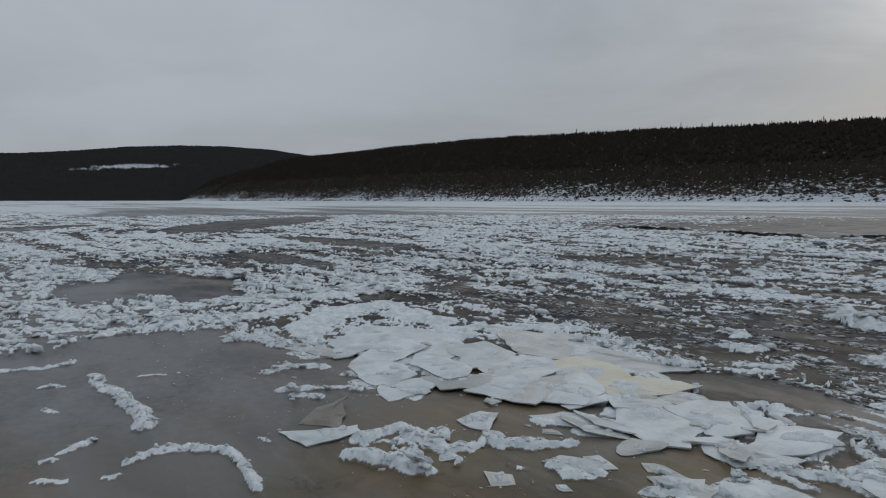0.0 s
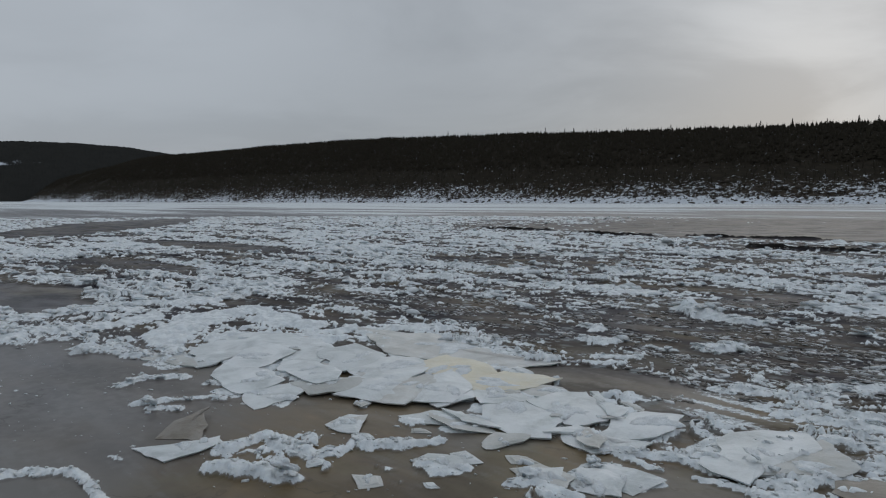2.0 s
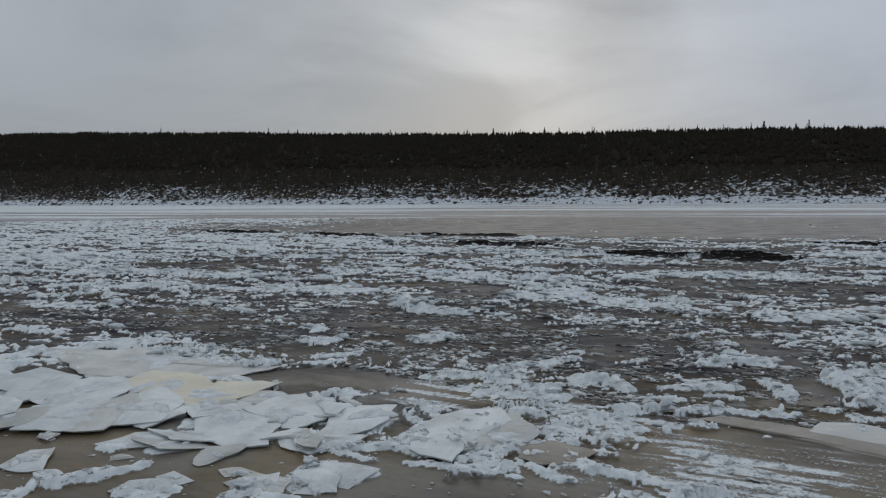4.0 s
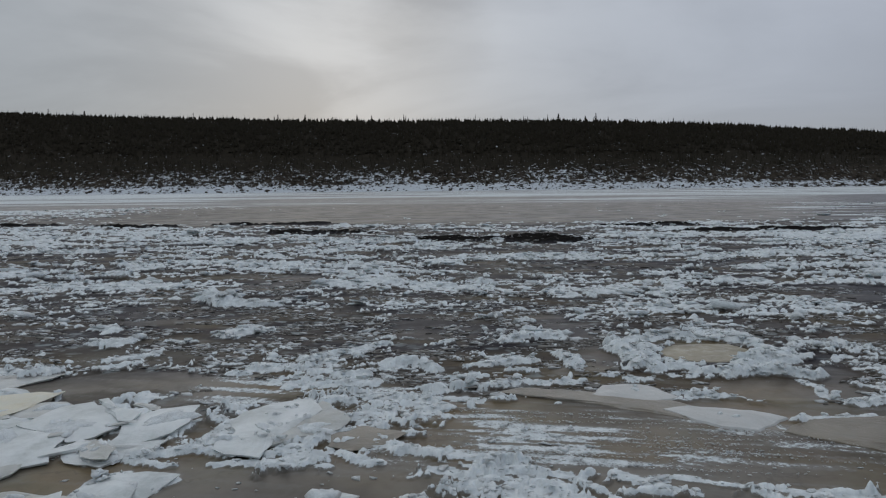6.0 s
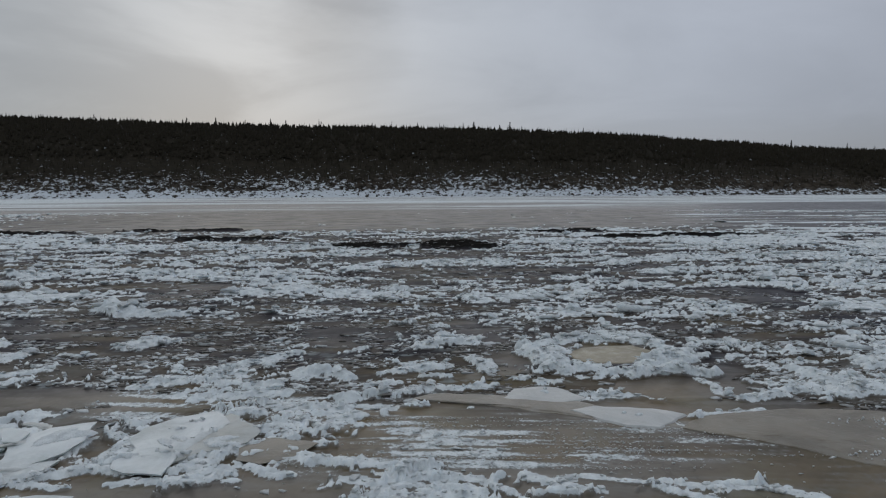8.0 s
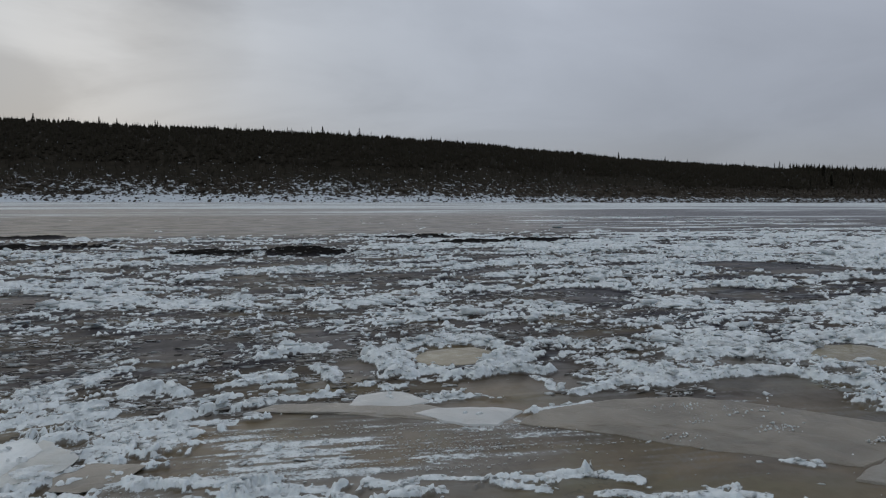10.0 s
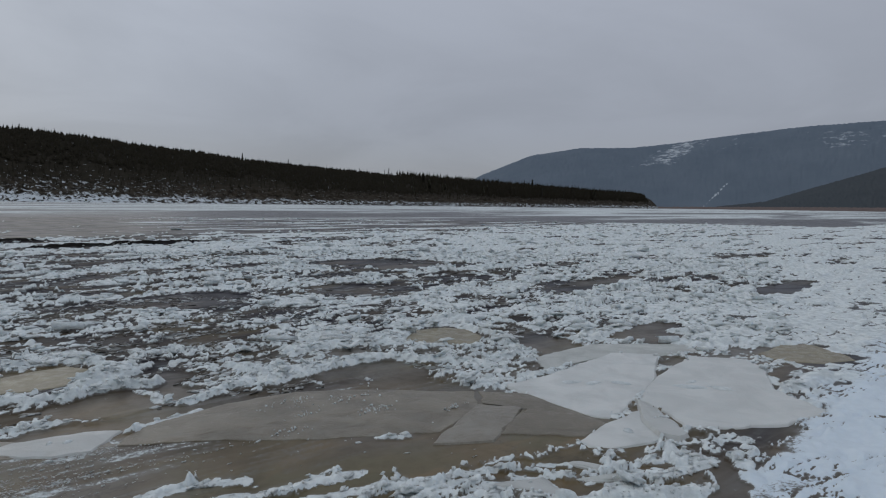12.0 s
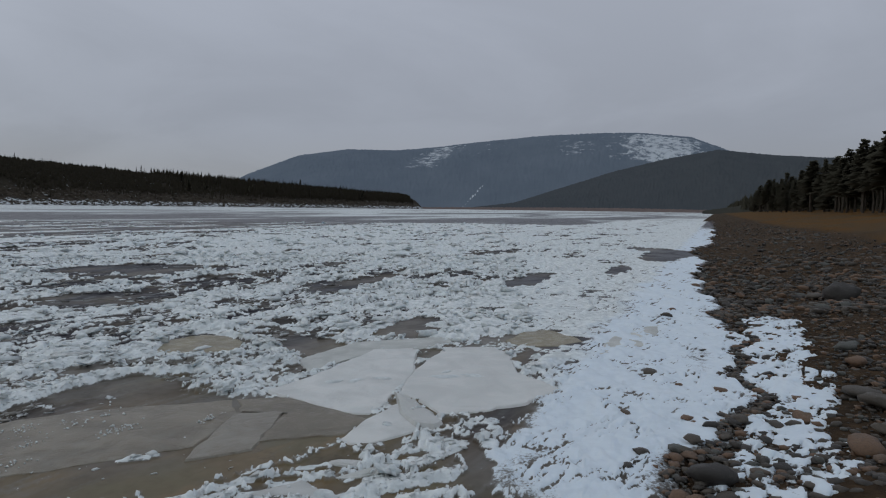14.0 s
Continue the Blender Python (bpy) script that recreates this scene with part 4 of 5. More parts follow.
drift(3.63, 2.06, 3.87, 1.92, 0.12, 0.06)
drift(3.87, 1.92, 4.14, 1.64, 0.12, 0.06)
drift(3.72, 1.77, 3.90, 1.55, 0.08, 0.06)
drift(3.50, 2.48, 3.83, 2.38, 0.05, 0.05)
drift(3.55, 3.68, 3.72, 3.56, 0.05, 0.04)
drift(3.93, 2.53, 4.03, 2.44, 0.04, 0.03)
drift(10.52, 1.68, 9.36, 1.96, 0.12, 0.06)

CLEAR = []         # x, y, the two radii, degrees by which they are turned: smooth ice with hardly any rubble


def clear(x, y, a, b, turn=0.0):
    CLEAR.append((x, y, a, b, radians(turn)))


clear(-6.80, 1.55, 1.68, 2.49, 51)
clear(-13.91, 3.89, 1.51, 1.59, 51)
clear(-48.23, 21.84, 3.50, 16.14, 49)
clear(-46.95, 6.57, 2.03, 5.54, 50)
clear(-4.20, 3.90, 1.42, 0.52, 51)
clear(-3.36, 2.48, 0.77, 0.28, 51)
clear(-13.38, 4.67, 0.69, 1.43, 41)
clear(-3.04, 4.00, 0.58, 1.10, 40)
clear(-3.38, 3.66, 0.72, 0.47, 17)
clear(-1.94, 3.97, 0.69, 0.44, 17)
clear(-3.40, 6.05, 0.60, 0.30, 17)
clear(1.23, 8.15, 0.26, 1.26, 17)
clear(-1.84, 5.74, 0.70, 0.18, 17)
clear(-2.52, 6.10, 0.80, 0.25, -4)
clear(1.33, 7.54, 0.21, 1.13, -4)
clear(-0.35, 8.46, 0.62, 0.64, -6)
clear(2.65, 5.87, 0.57, 0.36, -5)
clear(5.52, 10.75, 0.64, 0.56, -7)
clear(-3.24, 12.57, 0.69, 0.97, -7)
clear(-4.17, 9.26, 0.58, 0.62, -6)
clear(-0.84, 3.98, 0.61, 0.22, -3)
clear(1.50, 4.87, 1.67, 0.68, -4)
clear(1.27, 3.74, 0.53, 0.11, -3)
clear(2.39, 7.12, 0.45, 0.41, -4)
clear(-0.10, 5.58, 0.14, 0.21, -4)
clear(1.30, 6.75, 0.21, 0.56, -39)
clear(3.00, 6.20, 0.26, 0.53, -39)
clear(4.62, 5.55, 0.30, 0.55, -39)
clear(8.97, 4.13, 0.65, 0.88, -38)
clear(6.05, 10.89, 0.88, 0.93, -36)
clear(3.62, 4.09, 1.82, 0.93, -39)
clear(6.71, 5.89, 0.53, 0.54, -38)
clear(7.15, 4.54, 0.34, 0.80, -38)
clear(4.88, 4.98, 0.34, 0.56, -38)
clear(27.69, 44.66, 5.45, 4.59, -17)
clear(4.92, 5.74, 0.27, 0.59, -64)
clear(13.61, 13.75, 2.21, 1.39, -59)
clear(9.03, 10.05, 1.09, 0.97, -62)
clear(8.93, 4.22, 0.40, 0.69, -64)
clear(8.96, 2.13, 0.49, 0.51, -64)
clear(4.57, 1.58, 0.12, 0.40, -68)
clear(12.55, 7.53, 0.59, 1.01, -61)
clear(30.00, 1.84, 1.16, 3.08, -56)
clear(4.00, 4.00, 0.99, 1.11, -66)
clear(3.84, 1.94, 0.31, 0.12, -66)
clear(-3.76, 1.85, 0.95, 0.78, 51)
clear(-5.69, 2.56, 0.75, 1.33, 51)
clear(-3.34, 2.29, 0.79, 0.59, 40)
clear(-1.33, 3.64, 0.52, 0.53, 17)
clear(-14.0, 4.4, 3.0, 0.8)
clear(27.0, 1.9, 3.0, 0.8)
clear(16.0, 4.2, 2.0, 0.4)
clear(20.0, 2.6, 1.6, 0.3)
clear(14.0, 7.5, 1.6, 0.45)
clear(-18.0, 8.5, 3.0, 0.8)
clear(-24.0, 14.0, 5.0, 1.2)

GAP = []           # low bars of black mud and wet gravel: x, y, half length, half width


def gap(x, y, a, b):
    GAP.append((x, y, a, b))


gap(0.6, 22.6, 2.9, 0.95)
gap(2.6, 21.6, 1.2, 0.8)
gap(-5.8, 26.5, 1.9, 0.8)
gap(-16.0, 32.0, 2.2, 0.6)
gap(-9.5, 33.5, 3.0, 0.5)
gap(11.5, 26.0, 3.6, 0.5)
gap(8.0, 30.0, 2.5, 0.4)
gap(-23.0, 34.0, 2.5, 0.6)


def shore_line(x):
    """Where the beach meets the ice, metres across from the x axis."""
    wave = np.interp(x, [0, 4, 5.2, 7, 10, 14, 21, 30, 45, 85, 200], [0.1, 0.2, 0.3, -0.1, -0.1, 0.1, 0.45, 0.9, 0.2, 0.3, 1.5])
    return wave + 0.10 * np.sin(x * 1.7) + 0.07 * np.sin(x * 4.1 + 1) + 0.25 * np.sin(x / 2.3) * smooth(x, 10, 25)


def beach_height(x, y):
    d = np.maximum(shore_line(x) - y - 0.12, 0)
    rise = (0.16 - 0.075 * smooth(x, 25, 100)) * d * d / (d + 0.5)
    return np.where(rise < 2.4, rise, 2.4 + 1.6 * (1 - np.exp(-(rise - 2.4) / 1.6)))


def near_ice():
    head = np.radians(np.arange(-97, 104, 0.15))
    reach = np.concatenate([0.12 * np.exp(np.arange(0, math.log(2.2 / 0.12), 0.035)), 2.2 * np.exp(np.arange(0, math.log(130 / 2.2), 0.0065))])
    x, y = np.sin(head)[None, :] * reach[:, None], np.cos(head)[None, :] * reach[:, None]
    wx = x + 0.22 * perlin(x * 2.1, y * 2.1, 5) + 0.07 * perlin(x * 6.5, y * 6.5, 6)
    wy = y + 0.16 * perlin(x * 2.1, y * 2.1, 7) + 0.06 * perlin(x * 6.5, y * 6.5, 8)
    # how much of the surface is rubble
    cover = 0.485 + 0.11 * smooth(x, 3, 12) + 0.09 * smooth(-x, 6, 14)
    cover -= 0.19 * np.exp(-(((x + 4.6) / 4.0) ** 2 + ((y - 8.6) / 1.8) ** 2))
    cover -= 0.03 * np.exp(-(((x - 0.5) / 4.0) ** 2 + ((y - 8.0) / 2.5) ** 2))
    cover += 0.30 * smooth(y, 7, 1.0) * smooth(x, 7.5, 11)
    cover -= 0.42 * smooth(y + 2.0 * perlin(x / 25, y / 9, 3), 30, 38) * smooth(x, -40, -12)
    cover -= 0.25 * smooth(y - 0.18 * x + 2.0 * perlin(x / 14, y / 6, 4), 18, 26) * smooth(x, 5, 25)
    away = smooth(np.hypot(x, y), 9, 18)
    cover -= 0.06 * away * smooth(x, 20, 5)
    open_ice = np.zeros_like(x)
    for cx, cy, a, b, turn in CLEAR:
        u, v = (wx - cx) * math.cos(turn) + (wy - cy) * math.sin(turn), (wy - cy) * math.cos(turn) - (wx - cx) * math.sin(turn)
        open_ice = np.maximum(open_ice, smooth(np.hypot(u / a, v / b), 1.15, 0.85))
    cover = np.clip(cover, 0.05, 0.93) * (1 - open_ice) - 0.25 * open_ice
    big = fbm(wx / 1.7, wy / 0.9, 3, 21)
    mid = fbm(wx / 0.42, wy / 0.21, 3, 33)
    fine = fbm(x / 0.11, y / 0.085, 2, 44)
    vast = fbm(x / 4.6, wy / 1.9, 2, 20)
    field = (0.26 + 0.25 * smooth(x, 6, 12)) * vast + 0.32 * big + 0.50 * mid + 0.20 * fine + 0.55 * away * fbm(x / 7.5, wy / 1.25, 3, 19) + (cover - 0.5) * 2.3
    # the rubble is made of flat broken pieces, each at its own height and slant
    span = np.hypot(x, y)
    rim_a, r1, r2, r3, du, dv = cakes(wx, wy, 0.30, 0.20, 3)
    rim_b, s1, s2, s3, eu, ev = cakes(wx, wy, 0.85, 0.50, 4)
    rim_c, t1, t2, t3, fu, fv = cakes(wx, wy, 0.12, 0.085, 5)
    coarse = smooth(span, 8, 15)
    pick = (r1 - 0.5) * (1 - coarse) + (s1 - 0.5) * coarse
    field = field + 0.42 * pick + 0.22 * (t1 - 0.5) * smooth(span, 12, 8)
    snow = smooth(field, -0.02, 0.08)
    lump = np.clip(field, 0, 1.2)
    slant = np.clip((1 - coarse) * (du * (r2 - 0.5) * 0.35 + dv * (r3 - 0.62) * 0.55) + coarse * (eu * (s2 - 0.5) * 0.25 + ev * (s3 - 0.62) * 0.4), -0.03, 0.07)
    slant = slant + smooth(span, 12, 8) * (fu * (t2 - 0.5) * 0.25 + fv * (t3 - 0.6) * 0.3)
    step = 0.026 * (r2 * (1 - coarse) + 2.2 * s2 * coarse) + 0.008 * t2 * smooth(span, 12, 8)
    split = np.maximum(smooth(rim_a, 0.10, 0.03) * (1 - coarse), smooth(rim_b, 0.08, 0.03) * coarse)
    split = np.maximum(split, 0.5 * smooth(rim_c, 0.14, 0.05) * smooth(span, 9, 6))
    crag = 1 - np.abs(fbm(wx / 0.33, wy / 0.26, 2, 47))
    z = snow * np.maximum(0.006 + step + slant, 0.004) + (0.040 + 0.045 * away) * lump ** 1.1 * (0.35 + 0.65 * np.clip(crag, 0, 1)) + 0.010 * snow * np.abs(fine)
    z *= 1 - 0.75 * split
    snow *= 1 - 0.7 * split
    z += 0.007 * snow * fbm(x / 0.045, y / 0.04, 2, 49) * smooth(np.hypot(x, y), 9, 5)
    z *= 1 - 0.55 * smooth(y, 6, 1.5) * smooth(x, 5, 9)
    bare = np.zeros(x.shape, bool)
    tiny = fbm(x / 0.05, y / 0.045, 2, 50)
    # drifts, lumps and rings
    solid = np.zeros_like(x)
    for x0, y0, x1, y1, w, h in DRIFTS:
        lx, ly = x1 - x0, y1 - y0
        box = (x > min(x0, x1) - 3 * w - .5) & (x < max(x0, x1) + 3 * w + .5) & (y > min(y0, y1) - 3 * w - .5) & (y < max(y0, y1) + 3 * w + .5)
        px, py = x[box] + 0.4 * (wx[box] - x[box]), y[box] + 0.4 * (wy[box] - y[box])
        t = np.clip(((px - x0) * lx + (py - y0) * ly) / max(lx * lx + ly * ly, 1e-6), 0, 1)
        d = np.hypot(px - x0 - t * lx, py - y0 - t * ly) / w
        rim = 1.05 - d + 0.34 * mid[box] + 0.20 * fine[box]
        on = smooth(rim, -0.12, 0.12)
        bulk = 0.82 * h * np.clip(rim, 0, 1.0) ** 0.42 * (0.62 + 0.14 * mid[box] + 0.06 * fine[box] + 0.20 * r2[box] + 0.10 * t2[box]) + 0.4 * slant[box] + 0.004 * tiny[box]
        bulk = bulk * (1 - 0.35 * split[box])
        snow[box] = np.maximum(snow[box], on)
        solid[box] = np.maximum(solid[box], on)
        z[box] = np.maximum(z[box], np.maximum(bulk, 0) * on)
    # crevices that part the rubble into flat pieces
    seam = np.abs(fbm(wx / 0.62, wy / 0.24, 3, 101)) + 0.10 * (tiny + 0.4)
    seam = smooth(seam, 0.20, 0.07) * smooth(fbm(x / 1.3, y / 0.8, 2, 102), -0.45, 0.15) * smooth(np.hypot(x, y), 22, 10) * (1 - 0.75 * solid)
    snow *= 1 - 0.85 * seam
    z *= 1 - 0.7 * seam
    # snow heaped under the slabs of the ridge
    for corners, under in HEAPS:
        cx, cy = sum(c[0] for c in corners) / len(corners), sum(c[1] for c in corners) / len(corners)
        wide = 0.62 * max(math.hypot(px - cx, py - cy) for px, py in corners)
        box = (np.abs(x - cx) < 1.3 * wide) & (np.abs(y - cy) < 1.3 * wide)
        on = smooth(np.hypot(wx[box] - cx, (wy[box] - cy) * 1.5) / wide + 0.25 * mid[box], 1.0, 0.75)
        snow[box] = np.maximum(snow[box], on)
        z[box] = np.maximum(z[box], on * (0.75 * under))
    # nothing stands above the underside of a slab
    for corners, under in PLATES:
        xs, ys = [c[0] for c in corners], [c[1] for c in corners]
        box = (x > min(xs) - .1) & (x < max(xs) + .1) & (y > min(ys) - .1) & (y < max(ys) + .1)
        px, py = x[box], y[box]
        inside = np.zeros(px.shape, bool)
        for (ax, ay), (bx, by) in zip(corners, corners[1:] + corners[:1]):
            if ay != by:
                inside ^= ((ay > py) != (by > py)) & (px < (bx - ax) * (py - ay) / (by - ay) + ax)
        z[box] = np.where(inside, np.minimum(z[box], under + 0.008), z[box])
        bare[box] |= inside
    # mud bars
    dark = np.zeros_like(x)
    for cx, cy, a, b in GAP:
        dark = np.maximum(dark, smooth(np.hypot((wx - cx + 0.5 * mid) / a, (wy - cy + 0.22 * big + 0.12 * mid) / b), 1.1, 0.9))
    # rime scuffed over the smooth ice in fine streaks
    scuff = smooth(fbm(x / 1.3, (y + 0.13 * x) / 0.085 + 0.35 * big, 4, 61, 0.6) + 0.7 * fbm(x / 0.8, y / 0.45, 3, 62), -0.45, 0.85)
    belt = 0.7 * np.exp(-(((x + 1.2) / 1.6) ** 2 + ((y - 5.9) / 0.5) ** 2)) + np.exp(-(((x - 0.6) / 1.5) ** 2 + ((y - 4.85 + 0.10 * x) / 0.5) ** 2)) + 0.45 * np.exp(-(((x - 3.6) / 1.0) ** 2 + ((y - 4.7) / 0.6) ** 2))
    snow = np.maximum(snow, np.clip(scuff * (0.20 + 1.0 * belt), 0, 0.62))
    # long white streaks on the far smooth ice downstream
    streak = smooth(fbm(x / 15, (y + 0.6 * perlin(x / 9, y / 3, 78)) / 1.9, 3, 77), 0.12, 0.34) * smooth(span, 20, 30) * smooth(x - 0.25 * y, 4, 16) * smooth(y, 6, 10)
    snow = np.maximum(snow, 0.95 * streak)
    snow *= 1 - dark
    z = z * (1 - dark) + dark * (0.02 + 0.16 * smooth(fbm(wx / 1.6, wy / 0.5, 3, 63), -0.5, 0.9))
    # shore snow that runs up on to the beach
    shelf = beach_height(x, y)
    land = y - shore_line(x)
    edge = y + 0.25 * perlin(x / 1.4, y / 1.4, 71) + 0.10 * perlin(x * 2.2, y * 2.2, 72) + 0.06 * perlin(x * 7, y * 7, 73)
    white_shore = smooth(edge, 1.75, 1.35) * smooth(x - 0.5 * y, 3.0, 3.9)
    white_shore *= 1 - open_ice
    patchy = fbm(x / 0.9, y / 0.5, 4, 81)
    strip = smooth(-edge, 0.42 + 0.085 * np.clip(x, 3, 9), 0.16 + 0.085 * np.clip(x, 3, 9)) * (1 - 0.55 * smooth(np.abs(land + 0.16 + 0.05 * fbm(x / 0.3, y / 0.3, 2, 98)) / (0.5 + smooth(x, 6.0, 4.8) + smooth(x, 9.5, 13)), 0.22, 0.06))
    worn = smooth(np.abs(fbm(x / 0.55, (y + 0.3 * x) / 0.12, 4, 95)), 0.13, 0.04) * smooth(fbm(x / 0.7, y / 0.5, 2, 96), -0.15, 0.25)
    held = (1 - 0.85 * worn) * white_shore * np.clip(0.90 + 0.36 * patchy - 0.05 * smooth(-land, 0.2, 0.6) - (0.26 + 0.4 * smooth(x, 6.0, 5.0)) * smooth(-land, 0.1, 0.4) * smooth(fbm(x / 0.16, y / 0.10, 3, 97), 0.05, 0.5), 0, 1) * strip * smooth(x, 95, 60)
    on_land = smooth(-land, -0.15, 0.15)
    held = held * (1 - on_land * smooth(x, 11, 14))
    snow = snow * (1 - on_land) * (1 - smooth(white_shore, 0.3, 0.8)) + held * smooth(white_shore, 0.3, 0.8)
    rough = 0.022 + 0.026 * fbm((x + y) / 0.9, (y - 0.5 * x) / 0.25, 3, 91) + 0.003 * fbm(x / 0.14, y / 0.07, 3, 93) + 0.010 * fbm(x / 0.9, y / 0.45, 2, 92)
    z = z * (1 - 0.75 * white_shore * smooth(y, 2.2, 1.2)) * (1 - on_land) + white_shore * rough * snow
    z = z + shelf + on_land * (smooth(snow, 0.15, 0.75) * 0.050 - 0.042)
    z += 0.006 * perlin(x / 1.3, y / 1.3, 12)
    silt = 0.14 + 0.80 * smooth(np.hypot(x * 0.6, y), 8.6, 3.2) - 0.9 * dark
    silt += 0.55 * smooth(np.hypot((x - 5.9) / 0.8, (y - 5.75) / 0.5), 1.2, 0.7) + 0.45 * smooth(np.hypot((x - 2.6) / 0.6, (y - 7.3) / 0.4), 1.3, 0.6)
    silt += 0.42 * fbm(x / 1.9, y / 0.8, 3, 55) - 0.6 * smooth(x - 0.3 * y, 3.6, 4.6) * smooth(y, 2.2, 1.7)
    grit = (1 - open_ice * (1 - 0.5 * smooth(y, 6, 8))) * smooth(y + 0.25 * np.abs(x), 5.2, 6.6) * (1 - white_shore)
    grit *= 1 - smooth(y + 2.0 * perlin(x / 25, y / 9, 3), 29, 36) * smooth(x, -40, -12)
    grit *= 1 - smooth(np.hypot(x, y), 45, 70)
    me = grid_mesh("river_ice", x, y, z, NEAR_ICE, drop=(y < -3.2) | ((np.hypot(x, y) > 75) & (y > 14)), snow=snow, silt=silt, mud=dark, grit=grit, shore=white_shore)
    bare |= (white_shore > 0.3) | ((x > 6.5) & (y < 1.4 + 0.30 * (x - 6))) | (np.hypot((x + 4.5) / 2.6, (y - 5.0) / 1.25) < 1) | (np.hypot((x + 8.2) / 2.6, (y - 5.8) / 1.9) < 1)
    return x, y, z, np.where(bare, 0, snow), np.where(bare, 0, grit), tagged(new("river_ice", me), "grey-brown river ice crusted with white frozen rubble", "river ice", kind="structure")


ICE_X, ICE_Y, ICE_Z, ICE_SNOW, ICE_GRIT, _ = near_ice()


def far_river():
    me = soup("water", [(-9000, -0.2, -0.06), (9000, -0.2, -0.06), (9000, 9000, -0.06), (-9000, 9000, -0.06)], [(0, 1, 2, 3)], FAR_ICE)
    tagged(new("water", me), "flat frozen river with streaks of snow and grey ice", "river", kind="structure")


far_river()


def near_bank():
    xs = np.concatenate([np.arange(-60, 3, 1.5), np.arange(3, 24, 0.12), 24 * np.exp(np.arange(0, 4.6, 0.05))])
    ys = np.concatenate([np.arange(2.4, -4, -0.08), -4 * np.exp(np.arange(0, 4.3, 0.08))])
    x, y = np.meshgrid(xs, ys)
    z = beach_height(x, y) - 0.05 * smooth(y - shore_line(x), -0.4, 0.2)
    z += 0.025 * fbm(x / 0.5, y / 0.5, 3, 7) * smooth(-y, -0.1, 0.8) + 0.10 * fbm(x / 6, y / 6, 3, 8) * smooth(-y, 2, 8)
    me = grid_mesh("ground", x, y, z, BANK)
    tagged(new("ground", me), "gravel beach rising to rust-brown dead grass", "river bank", kind="structure")


near_bank()


# ---------------------------------------------------------------- far banks and hills
def ridge_height(x):
    """Crest of the wooded bank across the river, without trees."""
    return np.interp(x, [-3000, -2200, -1353, -786, -574, -351, -214, 0, 104, 221, 351, 419, 574, 683, 850, 1100, 1500],
                     [79, 83, 86, 86, 80.5, 71.5, 66, 62, 60.5, 56.5, 49.5, 43.5, 39, 35, 30, 26, 21])


def bank_line(x):
    return 480 + 14 * perlin(x / 160, x * 0 + 0.3, 2) + 6 * perlin(x / 37, x * 0 + 0.7, 3) + 0.25 * np.maximum(-x - 1300, 0)


def bank_height(x, d):
    crest = ridge_height(x)
    low = 8.0 * smooth(d, -1, 26) 
    rise = np.clip((d - 20) / 165, 0, 1)
    z = low + np.maximum(crest - 7, 0) * (1 - (1 - rise) ** 1.6) - 0.02 * np.maximum(d - 200, 0)
    z += 1.3 * fbm(x / 11, d / 8, 4, 9) * smooth(d, 0, 10) * smooth(d, 60, 25)
    tip = x - 2.2 * np.maximum(d, 0)
    return z * smooth(tip, 1100, 1040) - 1.5 * smooth(d, 1, -6) - 3 * smooth(tip, 1060, 1100)


def far_bank():
    xs = np.concatenate([np.arange(-3000, -900, 12.0), np.arange(-900, 700, 2.5), np.arange(700, 1640, 5.0)])
    ds = np.concatenate([np.arange(-8, 30, 1.5), np.arange(30, 300, 9.0)])
    x, d = np.meshgrid(xs, ds)
    me = grid_mesh("backdrop_bank", x, d + bank_line(x), bank_height(x, d), SLOPE)
    tagged(new("backdrop_bank", me), "far river bank with snowy rocks under dark forest", "river bank", kind="structure")


far_bank()


def cone_tree(verts, faces, x, y, z, h, w, rng, tiers=3, sides=5):
    """A small spruce or larch: thin trunk and ragged tiers of branches."""
    base = len(verts)
    verts += [(x - 0.15, y, z - 0.8), (x + 0.15, y, z - 0.8), (x, y, z + h)]
    faces.append((base, base + 1, base + 2))
    for k in range(tiers):
        b = len(verts)
        lo, hi = z + h * (0.12 + 0.26 * k), z + h * (0.55 + 0.225 * k)
        r = w * (1 - 0.26 * k)
        turn = rng.random() * 6.3
        for i in range(sides):
            a = turn + i * 2 * math.pi / sides
            rr = r * rng.uniform(0.55, 1.2)
            verts.append((x + rr * math.cos(a), y + rr * math.sin(a), lo + rng.uniform(-0.06, 0.06) * h))
        verts.append((x, y, min(hi, z + h)))
        for i in range(sides):
            faces.append((b + i, b + (i + 1) % sides, b + sides))


def far_woods():
    rng = random.Random(4)
    verts, faces = [], []
    for k in range(46000):
        x = rng.uniform(-1700, 1050) if k % 6 else rng.uniform(-3000, -1700)
        d = 20 + 170 * rng.random() ** 0.85
        thin = d < (62 if x < 380 else 34)
        if thin and rng.random() > 0.25 + 0.5 * (d - 14) / 48:
            continue
        if x > 560:
            x += 1.9 * d * (x - 560) / 490
        xa = np.array([x])
        z, y = float(bank_height(xa, np.array([d]))[0]), float(bank_line(xa)[0]) + d
        h = (rng.uniform(3.0, 8.0) if d > 160 else rng.uniform(3.2, 6.2)) * (2.2 if x > 660 else 1.0)
        cone_tree(verts, faces, x, y, z, h, rng.uniform(0.35, 0.9) if thin else rng.uniform(1.1, 2.3), rng, 2, 4)
    me = soup("woods", verts, faces, TWIGS)
    tagged(new("woods", me), "dense dark leafless larch wood on the far slope", "woods", kind="stuff")


far_woods()


